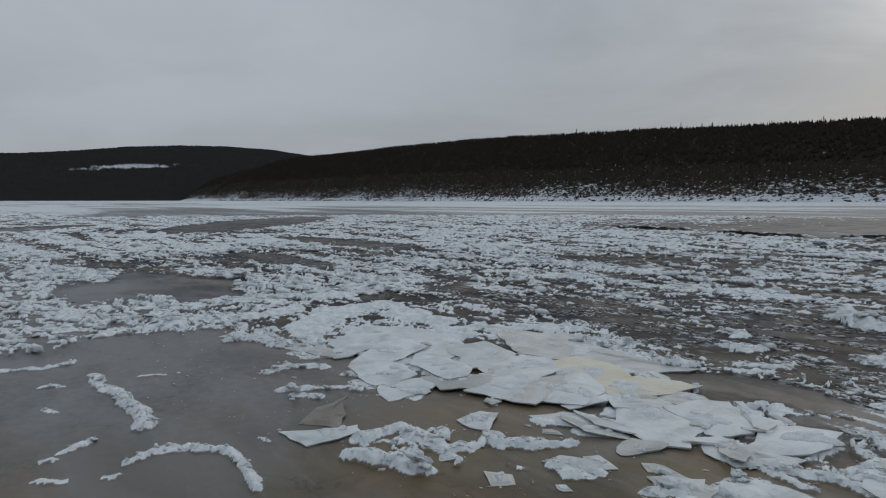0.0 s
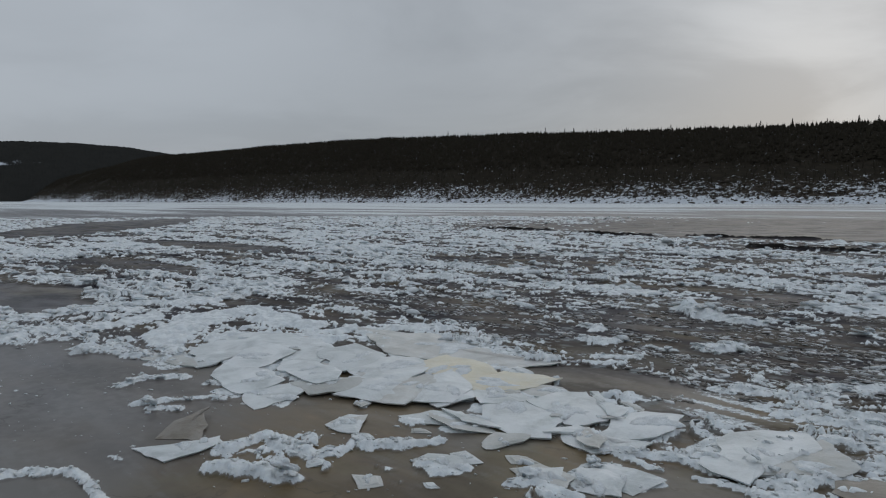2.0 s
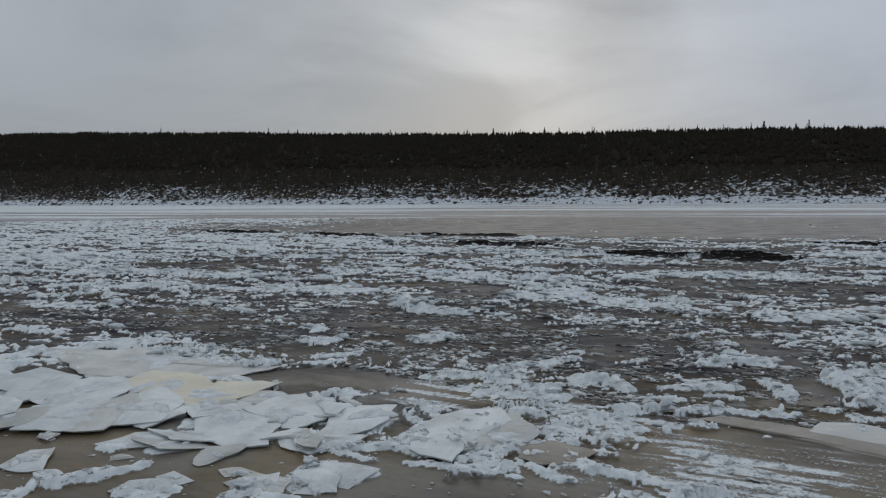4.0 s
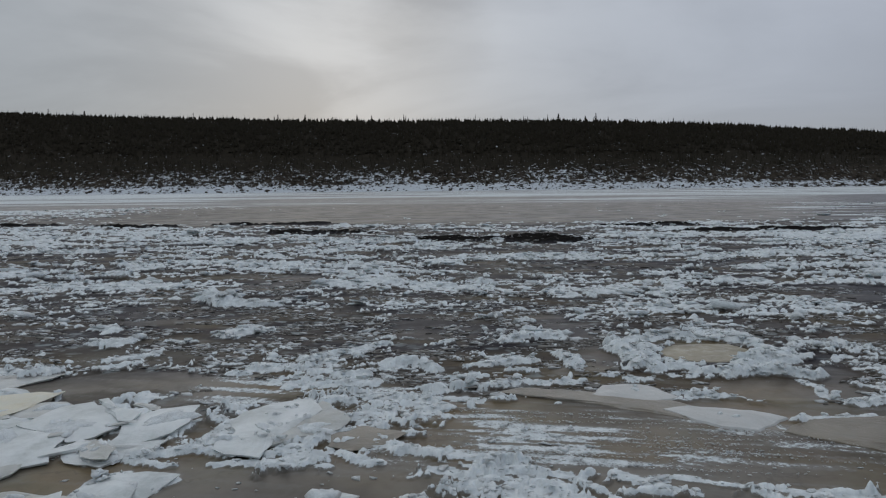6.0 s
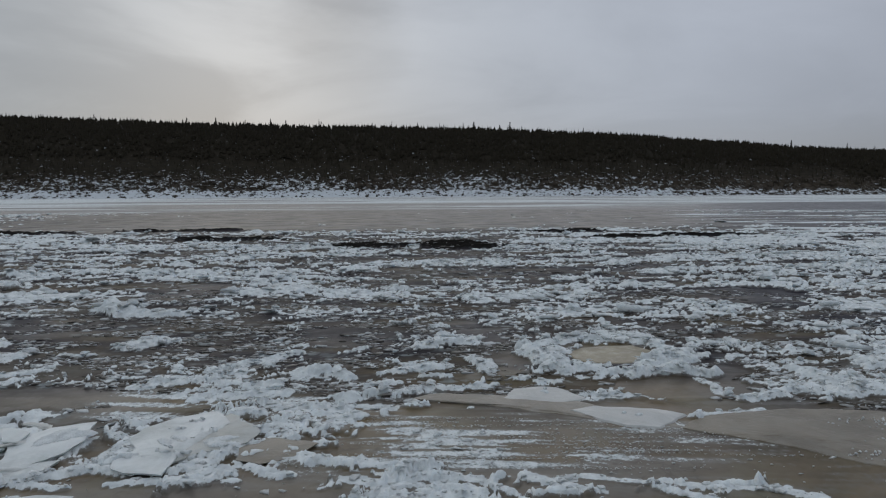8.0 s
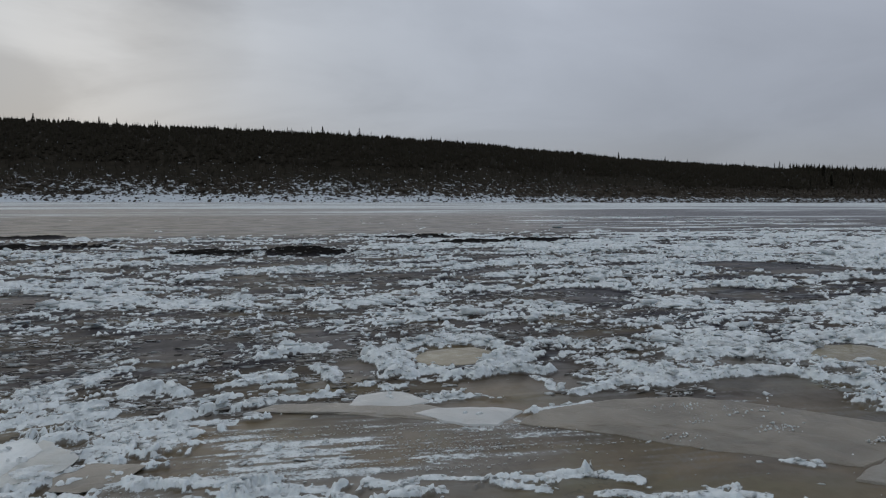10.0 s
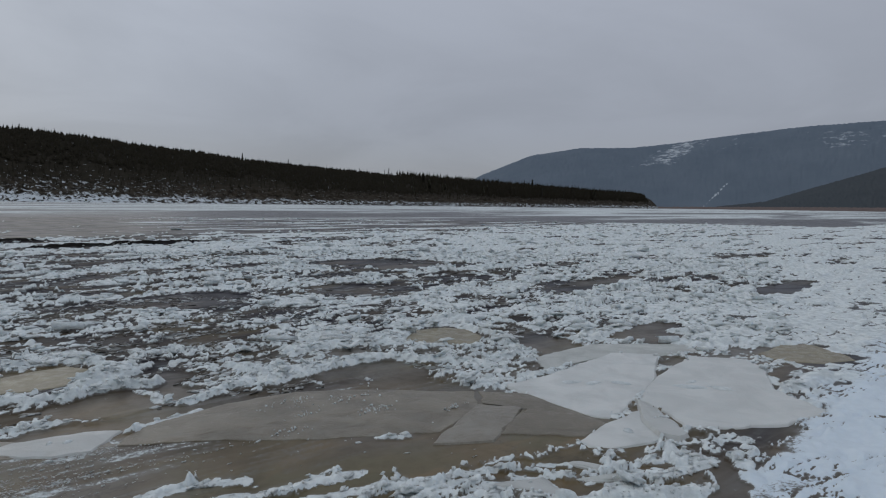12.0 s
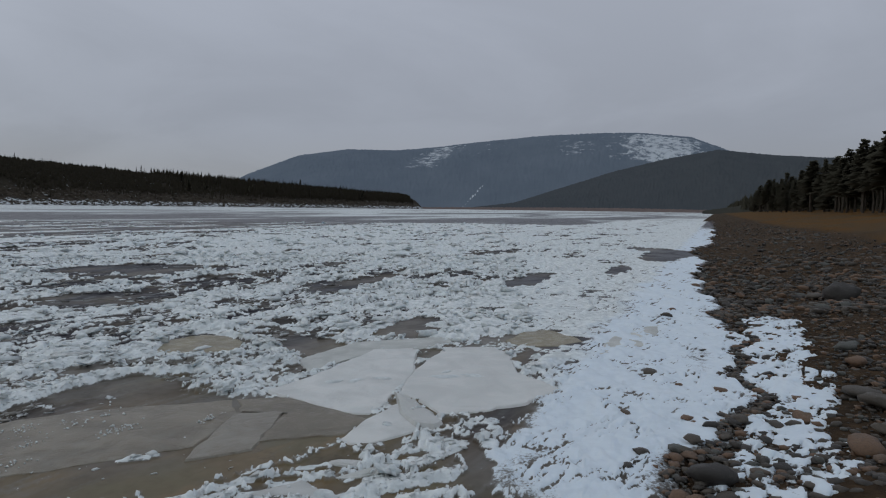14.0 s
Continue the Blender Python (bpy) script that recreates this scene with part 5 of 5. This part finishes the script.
def hill(name, label, mat, head0, head1, dist, depth, tops, fields):
    """A far hill as a curved slope: tops gives degrees of height at even steps of heading."""
    hs = np.radians(np.linspace(head0, head1, 700))
    rs = np.linspace(0, 1, 46)
    h, r = np.meshgrid(hs, rs)
    crest = np.interp(np.degrees(h), np.linspace(head0, head1, len(tops)), tops)
    top = np.tan(np.radians(crest)) * (dist + depth) + EYE
    x0, y0 = np.sin(h) * (dist + depth * r), np.cos(h) * (dist + depth * r)
    z = top * (1 - (1 - r) ** 1.5) + 0.03 * top * fbm(x0 / 260, y0 / 260, 5, 14) * np.sin(r * math.pi) - 2
    z += 5.0 * perlin(h * 420, r * 60, 3) * smooth(r, 0.0, 0.1) * dist / 2900
    snow = np.zeros_like(z)
    for at, lean, wide, low, high, much in fields:
        spot = np.exp(-((np.degrees(h) - at - lean * (r - low)) / wide) ** 2) * smooth(r, low - 0.05, low + 0.02) * smooth(r, high + 0.05, high - 0.02)
        snow = np.maximum(snow, much * spot)
    me = grid_mesh(name, x0, y0, z, mat, snow=snow)
    tagged(new(name, me), label, "hill", kind="structure")


def hill_forest(name, dark, light, scale, grain):
    m, n, s = material(name)
    here = n.place()
    fields = n.put("ShaderNodeAttribute", attribute_name="snow").outputs["Fac"]
    rough = n.noise(here, grain, 7, 0.7)
    c = n.mix(n.noise(here, scale, 6, 0.65), dark, light)
    snow = n.step(n.math("MULTIPLY_ADD", n.math("SUBTRACT", rough, 0.5), 1.6, fields), 0.36, 0.66)
    plug(n, s["Base Color"], n.mix(snow, c, (0.50, 0.54, 0.58)))
    s["Roughness"].default_value = 1.0
    s["Specular IOR Level"].default_value = 0.0
    return m


# Aerial haze is mixed into this forest's base colour as pale blue.
HAZE_HILL = hill_forest("distant_hill_hazed_forest", (0.112, 0.142, 0.180), (0.170, 0.202, 0.242), 0.006, 0.026)
# Thinner haze in the base colour makes this spur bluer than NEAR_HILL.
MID_HILL = hill_forest("middle_hill_hazed_forest", (0.060, 0.069, 0.078), (0.086, 0.095, 0.102), 0.02, 0.03)
NEAR_HILL = hill_forest("near_hill_forest", (0.038, 0.039, 0.034), (0.070, 0.069, 0.058), 0.06, 0.05)
LEFT_HILL = hill_forest("upstream_hill_forest", (0.021, 0.022, 0.0205), (0.036, 0.036, 0.033), 0.02, 0.03)
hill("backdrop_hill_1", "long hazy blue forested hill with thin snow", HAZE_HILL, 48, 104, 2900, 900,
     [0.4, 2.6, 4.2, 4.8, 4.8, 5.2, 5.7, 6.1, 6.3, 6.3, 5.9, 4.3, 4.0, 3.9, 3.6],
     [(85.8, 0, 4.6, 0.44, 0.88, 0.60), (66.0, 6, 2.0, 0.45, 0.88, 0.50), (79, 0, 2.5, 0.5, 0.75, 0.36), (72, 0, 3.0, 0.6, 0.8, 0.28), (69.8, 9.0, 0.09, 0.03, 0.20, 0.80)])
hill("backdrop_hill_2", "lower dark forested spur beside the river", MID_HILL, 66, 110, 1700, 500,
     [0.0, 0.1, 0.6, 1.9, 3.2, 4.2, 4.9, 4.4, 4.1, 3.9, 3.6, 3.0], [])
hill("backdrop_hill_4", "dark wooded slope behind the near bank", NEAR_HILL, 89, 112, 620, 260,
     [0.2, 0.6, 1.6, 2.5, 3.2, 3.7, 4.1, 4.4, 4.6, 4.7], [])
hill("backdrop_shore", "low reddish gravel shore under the far hills", plain("reddish_shore", (0.12, 0.095, 0.090), (0.22, 0.175, 0.165), 0.05), 64, 92, 1600, 60,
     [0.10, 0.14, 0.19, 0.24, 0.26, 0.22, 0.16], [])
hill("backdrop_hill_3", "dark forested hill upstream with a snowy clearing", LEFT_HILL, -97, -58, 2300, 600,
     [2.6, 2.9, 3.1, 3.3, 3.4, 3.7, 4.1, 4.3, 4.3, 4.1, 3.6, 2.4], [(-76.0, 0, 5.0, 0.42, 0.46, 0.70)])




# ---------------------------------------------------------------- loose rubble, stones, trees
def chunk_soup(name, label, category, mat, spots, seed, flat, long=1.0):
    """Many broken pieces joined: each a skewed block with chipped corners."""
    rng = np.random.default_rng(seed)
    count = len(spots)
    corner = np.array([(-1, -1, -1), (1, -1, -1), (1, 1, -1), (-1, 1, -1), (-1, -1, 1), (1, -1, 1), (1, 1, 1), (-1, 1, 1)], float)
    v = np.repeat(corner[None], count, 0) * rng.uniform(0.35, 1.15, (count, 8, 3))
    v[:, 4:, :2] = v[:, 4:, :2] * rng.uniform(0.25, 0.9, (count, 1, 2)) + rng.normal(0, 0.25, (count, 1, 2))
    size = spots[:, 3]
    v *= np.stack([long * size * rng.uniform(0.7, 1.7, count), size * rng.uniform(0.6, 1.2, count), size * rng.uniform(*flat, count)], -1)[:, None, :] * 0.5
    tip, turn = rng.normal(0, 0.22, count), rng.normal(0, 0.7 / long, count)
    c, k = np.cos(tip)[:, None], np.sin(tip)[:, None]
    v = np.stack([v[..., 0], v[..., 1] * c - v[..., 2] * k, v[..., 1] * k + v[..., 2] * c], -1)
    c, k = np.cos(turn)[:, None], np.sin(turn)[:, None]
    v = np.stack([v[..., 0] * c - v[..., 1] * k, v[..., 0] * k + v[..., 1] * c, v[..., 2]], -1)
    v += spots[:, None, :3]
    faces = np.array([(0, 3, 2, 1), (4, 5, 6, 7), (0, 1, 5, 4), (1, 2, 6, 5), (2, 3, 7, 6), (3, 0, 4, 7)])
    quads = (np.arange(count)[:, None, None] * 8 + faces[None]).reshape(-1, 4)
    me = bpy.data.meshes.new(name)
    me.vertices.add(count * 8)
    me.vertices.foreach_set("co", v.astype(np.float32).ravel())
    me.loops.add(quads.size)
    me.loops.foreach_set("vertex_index", quads.ravel().astype(np.int32))
    me.polygons.add(len(quads))
    me.polygons.foreach_set("loop_start", np.arange(0, quads.size, 4, dtype=np.int32))
    me.update(calc_edges=True)
    me.materials.append(mat)
    return tagged(new(name, me), label, category, kind="stuff")


def ice_spots(lo, hi, count, small, large, seed, sparse=0.0, snowy=1.0):
    """Random places on the rubble between two distances, with sizes that favour the small."""
    rng = np.random.default_rng(seed)
    r = np.hypot(ICE_X, ICE_Y)
    weight = np.where((r > lo) & (r < hi) & (ICE_Y > 1.0), r * (snowy * np.clip(ICE_SNOW - 0.3, 0, 1) ** 2 * r + sparse * ICE_GRIT * np.clip(1.0 - 1.6 * ICE_SNOW, 0.0, 1)), 0).ravel()
    if snowy == 0:
        weight = weight * smooth(fbm(ICE_X / 0.9, ICE_Y / 0.4, 3, 111), -0.25, 0.5).ravel()
    pick = rng.choice(weight.size, count, p=weight / weight.sum())
    size = small * (large / small) ** (rng.random(count) ** 2.2)
    jig = rng.normal(0, 0.008, (2, count)) * (r.ravel()[pick] / 4)
    return np.stack([ICE_X.ravel()[pick] + jig[0], ICE_Y.ravel()[pick] + jig[1], ICE_Z.ravel()[pick] + 0.10 * size, size], -1)


RUBBLE = "small broken lumps of white ice frozen in place"
chunk_soup("ice_crumbs", RUBBLE, "ice rubble", LUMP, ice_spots(2.4, 9, 8000, 0.012, 0.055, 1, 0.0), 11, (0.15, 0.45), 1.3)
chunk_soup("ice_rubble", RUBBLE, "ice rubble", LUMP, ice_spots(8, 24, 9000, 0.04, 0.20, 2, 0.0), 12, (0.15, 0.45), 1.3)
chunk_soup("far_ice_rubble", RUBBLE, "ice rubble", LUMP, ice_spots(22, 75, 3500, 0.12, 0.5, 3, 0.0), 13, (0.1, 0.3))

chunk_soup("ice_flakes", "thin splinters of ice frozen into dark ice", "ice rubble", FLAKE, ice_spots(4.5, 13, 24000, 0.012, 0.075, 4, 3.0, 0.0), 15, (0.12, 0.35), 1.6)
chunk_soup("far_ice_flakes", "thin splinters of ice frozen into dark ice", "ice rubble", FLAKE, ice_spots(12, 34, 9000, 0.04, 0.12, 5, 2.0, 0.0), 16, (0.10, 0.25), 1.6)


def rime_crumbs():
    """Lines of crumbs dragged along the bank, and stray chips on the smooth ice."""
    gen = np.random.default_rng(71)
    rows = []
    for k in range(13):
        count = int(gen.integers(90, 260))
        x = gen.normal(gen.uniform(-0.2, 1.9), gen.uniform(0.3, 0.8), count)
        y = 4.42 + 0.075 * k + gen.normal(0, 0.012, count) - 0.12 * x + 0.02 * np.sin(3.1 * x + k)
        rows.append(np.stack([x, y, np.full(count, 0.008), 0.005 * 3.0 ** (gen.random(count) ** 1.8)], -1))
    count = 700
    x, y = gen.uniform(-9, 4.5, count), 2.0 + 2.6 * gen.random(count)
    x, y = x + gen.normal(0, 0.05, count), y + 0.25 * np.sin(x * 1.3)
    rows.append(np.stack([x, y, np.full(count, 0.005), 0.008 * 5 ** (gen.random(count) ** 2.5)], -1))
    chunk_soup("ice_chips", "small white chips strewn on smooth brown ice", "ice rubble", LUMP, np.concatenate(rows), 72, (0.2, 0.4), 1.5)


rime_crumbs()


def crumb_clusters():
    """Sprinkles of small crumbs on the brown plate."""
    gen = np.random.default_rng(61)
    rows = []
    for cx, cy, wide, count in ((3.95, 4.19, 0.08, 45), (3.63, 4.85, 0.12, 40), (3.15, 4.25, 0.07, 25), (4.45, 3.78, 0.06, 25), (4.05, 4.62, 0.13, 40), (3.45, 4.50, 0.07, 20)):
        rows.append(np.stack([gen.normal(cx, wide * 1.3, count), gen.normal(cy, wide * 0.55, count), np.full(count, 0.018), 0.008 * 4 ** (gen.random(count) ** 1.5)], -1))
    chunk_soup("ice_crumb_sprinkle", "small white crumbs sprinkled on brown ice", "ice rubble", LUMP, np.concatenate(rows), 62, (0.5, 0.9))


crumb_clusters()


def blob(name, mat, seed, squash, rough, subdiv=2):
    """A worn lump: a ball pushed in and out by noise and flattened."""
    bm = bmesh.new()
    bmesh.ops.create_icosphere(bm, subdivisions=subdiv, radius=0.5)
    for v in bm.verts:
        k = 1 + rough * noise.noise(v.co * 2.3 + Vector((seed * 3.7, 0, 0))) + 0.5 * rough * noise.noise(v.co * 6 + Vector((0, seed * 2.1, 0)))
        v.co *= k
        v.co.z *= squash
    me = bpy.data.meshes.new(name)
    bm.to_mesh(me)
    bm.free()
    me.materials.append(mat)
    me.polygons.foreach_set("use_smooth", [True] * len(me.polygons))
    return me


def ice_chunks():
    rng = random.Random(8)
    shapes = [blob("ice_chunk", LUMP, k, 0.42, 1.1, 3) for k in range(8)]
    for x, y, z, size in ice_spots(3.5, 11, 170, 0.04, 0.15, 21):
        ob = new("ice_chunk", rng.choice(shapes))
        ob.matrix_basis = pose(x, y, z + 0.02, rng.gauss(0, 14), rng.gauss(0, 14), rng.uniform(0, 360)) @ Matrix.Diagonal((size * 1.2, size, size, 1))
        tagged(ob, "rounded white lump of snow ice on the river", "ice chunk", "loose ice chunks")


ice_chunks()


def stone_size(rng, lo, hi):
    return lo * (hi / lo) ** (rng.random() ** 2.0)


def beach_stones():
    rng = random.Random(31)
    shapes = [blob("stone", STONE, 50 + k, rng.uniform(0.40, 0.65), 0.52, 2) for k in range(12)]

    def lay(x, y, size, sink=0.28, long=1.5):
        z = float(beach_height(np.array([x]), np.array([y]))[0])
        ob = new("stone", rng.choice(shapes))
        ob.matrix_basis = pose(x, y, z + size * (0.26 - sink * 0.4), rng.gauss(0, 8), rng.gauss(0, 8), rng.uniform(0, 360)) @ Matrix.Diagonal((size * rng.uniform(1.0, long), size, size * rng.uniform(0.8, 1.1), 1))
        return tagged(ob, "worn grey-brown river stone on the snowy beach", "stone", "beach stones")

    # the large ones
    for x, y, size in ((13.6, -1.95, 0.62), (13.9, -1.60, 0.30), (6.30, -0.60, 0.18), (7.10, -1.12, 0.34), (6.70, -1.24, 0.36), (5.45, -0.88, 0.28), (4.72, 0.05, 0.28),
                       (5.09, 0.53, 0.13), (6.15, -0.13, 0.17), (5.25, 0.30, 0.14), (5.5, 0.20, 0.15), (6.05, -0.40, 0.14), (11.6, 0.79, 0.22), (12.3, 0.75, 0.18), (7.5, 0.68, 0.16),
                       (6.0, 0.75, 0.10), (8.3, -1.3, 0.24), (9.2, -1.35, 0.26), (5.9, -1.10, 0.22), (5.0, -0.35, 0.14), (4.9, -0.20, 0.12), (7.9, -0.45, 0.13), (8.8, -0.50, 0.13)):
        ob = lay(x, y, 0.8 * size, 0.14, 1.3)
        if size > 0.6:
            ob.matrix_basis = ob.matrix_basis @ Matrix.Diagonal((0.85, 1, 2.3, 1))
    for k in range(285):
        x = 3.8 + 9 * rng.random() ** 1.3
        y = rng.uniform(-0.235 * x - 0.15, 0.45) if rng.random() < 0.6 else float(shore_line(np.array([x]))[0]) + rng.gauss(-0.16, 0.05 if 6.0 < x < 10 else 0.12)
        lay(x, y, stone_size(rng, 0.035, 0.12))


beach_stones()


def pebbles():
    rng = random.Random(32)
    base = blob("pebble", STONE, 77, 0.8, 0.6, 1)
    co = np.array([v.co[:] for v in base.vertices])
    tri = np.array([p.vertices[:] for p in base.polygons])
    bpy.data.meshes.remove(base)
    places = []
    for k in range(24000):
        u = rng.random()
        if u < 0.5:
            x, lo, hi = 3.6 + 14 * rng.random() ** 1.2, 0.02, 0.10
        else:
            x, lo, hi = 12 + 140 * rng.random() ** 1.9, 0.05, 0.22
        line = float(shore_line(np.array([x]))[0])
        y = rng.uniform(-0.30 * x - 0.2, line - 0.05) if rng.random() < 0.94 else line + rng.gauss(-0.16, 0.05 if 6 < x < 10 else 0.12)
        if -0.9 - 0.03 * x < y < line - 0.26 and 5.6 < x < 13 and rng.random() < 0.5:
            continue
        if y > line + 0.05 and rng.random() < 0.75:
            continue
        if y < -5.0:
            continue
        places.append((x, y, stone_size(rng, lo, hi)))
    for k in range(3500):
        x = rng.uniform(-9, 4.2)
        places.append((x, float(shore_line(np.array([x]))[0]) - 0.12 - 3.5 * rng.random() ** 1.3, stone_size(rng, 0.03, 0.14)))
    p = np.array(places)
    z = beach_height(p[:, 0], p[:, 1])
    gen = np.random.default_rng(5)
    turn = gen.uniform(0, 6.28, len(p))
    sx, sy, sz = (p[:, 2] * gen.uniform(a, b, len(p)) for a, b in ((0.8, 1.4), (0.7, 1.1), (0.6, 1.1)))
    lx, ly = co[None, :, 0] * sx[:, None], co[None, :, 1] * sy[:, None]
    c, k = np.cos(turn)[:, None], np.sin(turn)[:, None]
    v = np.stack([lx * c - ly * k + p[:, :1], lx * k + ly * c + p[:, 1:2], co[None, :, 2] * sz[:, None] + (z + 0.10 * p[:, 2])[:, None]], -1)
    f = (np.arange(len(p))[:, None, None] * len(co) + tri[None]).reshape(-1, 3)
    me = bpy.data.meshes.new("pebbles")
    me.vertices.add(v.shape[0] * v.shape[1])
    me.vertices.foreach_set("co", v.astype(np.float32).ravel())
    me.loops.add(f.size)
    me.loops.foreach_set("vertex_index", f.ravel().astype(np.int32))
    me.polygons.add(len(f))
    me.polygons.foreach_set("loop_start", np.arange(0, f.size, 3, dtype=np.int32))
    me.polygons.foreach_set("use_smooth", np.ones(len(f), bool))
    me.update(calc_edges=True)
    me.materials.append(STONE)
    tagged(new("pebbles", me), "dark river pebbles and cobbles on the beach", "pebbles", kind="stuff")


pebbles()


def conifer(name, label, group, kind, seed):
    """A tree with a tapered trunk and a ragged crown; kind: pine, spruce or larch. One unit high."""
    rng = random.Random(seed)
    top = new(name)
    bm = bmesh.new()
    lean = [(rng.gauss(0, 0.008), rng.gauss(0, 0.008)) for _ in range(6)]
    rings = []
    for k in range(6):
        r = 0.016 * (1 - k / 5.3)
        rings.append([bm.verts.new((lean[k][0] + r * math.cos(a), lean[k][1] + r * math.sin(a), k / 5 * 0.98 - 0.03)) for a in (0, 1.26, 2.51, 3.77, 5.03)])
    for a, b in zip(rings, rings[1:]):
        for i in range(5):
            bm.faces.new((a[i], a[(i + 1) % 5], b[(i + 1) % 5], b[i]))
    part("trunk", bm, BARK, top)
    bm = bmesh.new()
    low, wide, count = {"pine": (0.35, 0.20, 300), "spruce": (0.10, 0.17, 320), "larch": (0.20, 0.19, 220)}[kind]
    for k in range(count):
        h = low + (0.98 - low) * rng.random() ** 0.9
        f = (h - low) / (1 - low)
        spread = wide * (math.sqrt(max(1 - f, 0)) if kind == "pine" else 1 - 0.93 * f) * rng.uniform(0.25, 1.0)
        if kind == "larch":
            spread *= rng.choice((0.5, 0.8, 1.3))
        a = rng.uniform(0, 6.283)
        dx, dy = math.cos(a), math.sin(a)
        long, thin = 0.035 + 0.55 * spread, 0.017 if kind == "larch" else 0.034
        sag = rng.uniform(-0.03, 0.03)
        root = Vector((dx * max(spread - long, 0), dy * max(spread - long, 0), h))
        tip = Vector((dx * spread, dy * spread, h + sag - 0.10 * spread))
        side = Vector((-dy, dx, 0)) * thin
        lift = Vector((0, 0, thin * 0.5))
        q = [bm.verts.new(p) for p in (root, root * 0.4 + tip * 0.6 + side + lift, tip, root * 0.4 + tip * 0.6 - side - lift)]
        bm.faces.new(q)
    part("crown", bm, TWIGS if kind == "larch" else NEEDLES, top)
    return tagged(top, label, "tree", group)


def stand(first, x, y, z, h, rng):
    ob = copy_thing(first, pose(x, y, z, 0, 0, rng.uniform(0, 360)))
    w = h * rng.uniform(1.2, 2.1)
    ob.matrix_basis = pose(x, y, z, 0, 0, rng.uniform(0, 360)) @ Matrix.Diagonal((w, w, h, 1))
    return ob


def trees():
    rng = random.Random(12)
    crest = [conifer("tree", "bare dark larch standing on the far skyline", "skyline trees", "larch", 1),
             conifer("tree", "bare dark larch standing on the far skyline", "skyline trees", "larch", 2),
             conifer("tree", "dark spruce standing on the far skyline", "skyline trees", "spruce", 3)]
    pines = [conifer("tree", "dark pine at the edge of the near wood", "near bank wood", "pine", 4),
             conifer("tree", "dark pine at the edge of the near wood", "near bank wood", "pine", 5),
             conifer("tree", "dark spruce at the edge of the near wood", "near bank wood", "spruce", 6)]
    for k in range(210):
        x = rng.gauss(20, 170) if k < 90 else rng.uniform(-560, 520) if k < 150 else rng.uniform(520, 1040)
        xa = np.array([x])
        d = rng.uniform(165, 195) if x < 520 else rng.uniform(30, 150)
        h = (rng.uniform(4, 6.5) + 5.5 * rng.random() ** 3) * (1.7 if x > 560 else 1.0)
        stand(rng.choice(crest), x, float(bank_line(xa)[0]) + d, float(bank_height(xa, np.array([d]))[0]) - 0.5, h, rng)
    for k in range(125):
        x = 95 + 400 * rng.random() ** 1.6
        y = -22 - 14 * rng.random()
        z = float(beach_height(np.array([x]), np.array([y]))[0])
        stand(rng.choice(pines), x, y, z - 0.2, rng.uniform(7, 12) + 0.012 * min(x, 400), rng)
    for k, ob in enumerate(crest):
        x = -60.0 + 70 * k
        ob.matrix_basis = pose(x, 668, float(bank_height(np.array([x]), np.array([180.0]))[0]) - 0.5) @ Matrix.Diagonal((10, 10, 11, 1))
    for k, ob in enumerate(pines):
        ob.matrix_basis = pose(125 + 20 * k, -27, float(beach_height(np.array([125.0 + 20 * k]), np.array([-27.0]))[0]) - 0.2) @ Matrix.Diagonal((13, 13, 13, 1))


trees()


def near_woods():
    """The depth of the wood behind the edge trees on the near bank."""
    rng = random.Random(44)
    verts, faces = [], []
    for k in range(1500):
        x = 95 + 800 * rng.random() ** 1.3
        y = -30 - 70 * rng.random()
        z = float(beach_height(np.array([x]), np.array([y]))[0])
        cone_tree(verts, faces, x, y, z, rng.uniform(7, 12) + 0.012 * min(x, 500), rng.uniform(1.4, 2.6), rng, 4, 6)
    for k in range(1600):
        x, y = rng.uniform(700, 2300), rng.uniform(-75, -24)
        cone_tree(verts, faces, x, y, 3.2, rng.uniform(10, 17), rng.uniform(1.8, 3.4), rng, 3, 5)
    tagged(new("near_woods", soup("near_woods", verts, faces, NEEDLES)), "dense dark pine wood on the near bank", "woods", kind="stuff")


near_woods()


def shore_rocks():
    """Boulders and outcrops along the foot of the far slope."""
    gen = np.random.default_rng(9)
    x = gen.uniform(-1300, 1000, 6000)
    d = 2 + 34 * gen.random(len(x)) ** 0.9
    spots = np.stack([x, bank_line(x) + d, bank_height(x, d) + 0.2, 0.8 * 4.5 ** (gen.random(len(x)) ** 2)], -1)
    chunk_soup("shore_rocks", "dark boulders along the snowy far bank", "boulders", BARK, spots, 14, (0.4, 0.9))


shore_rocks()
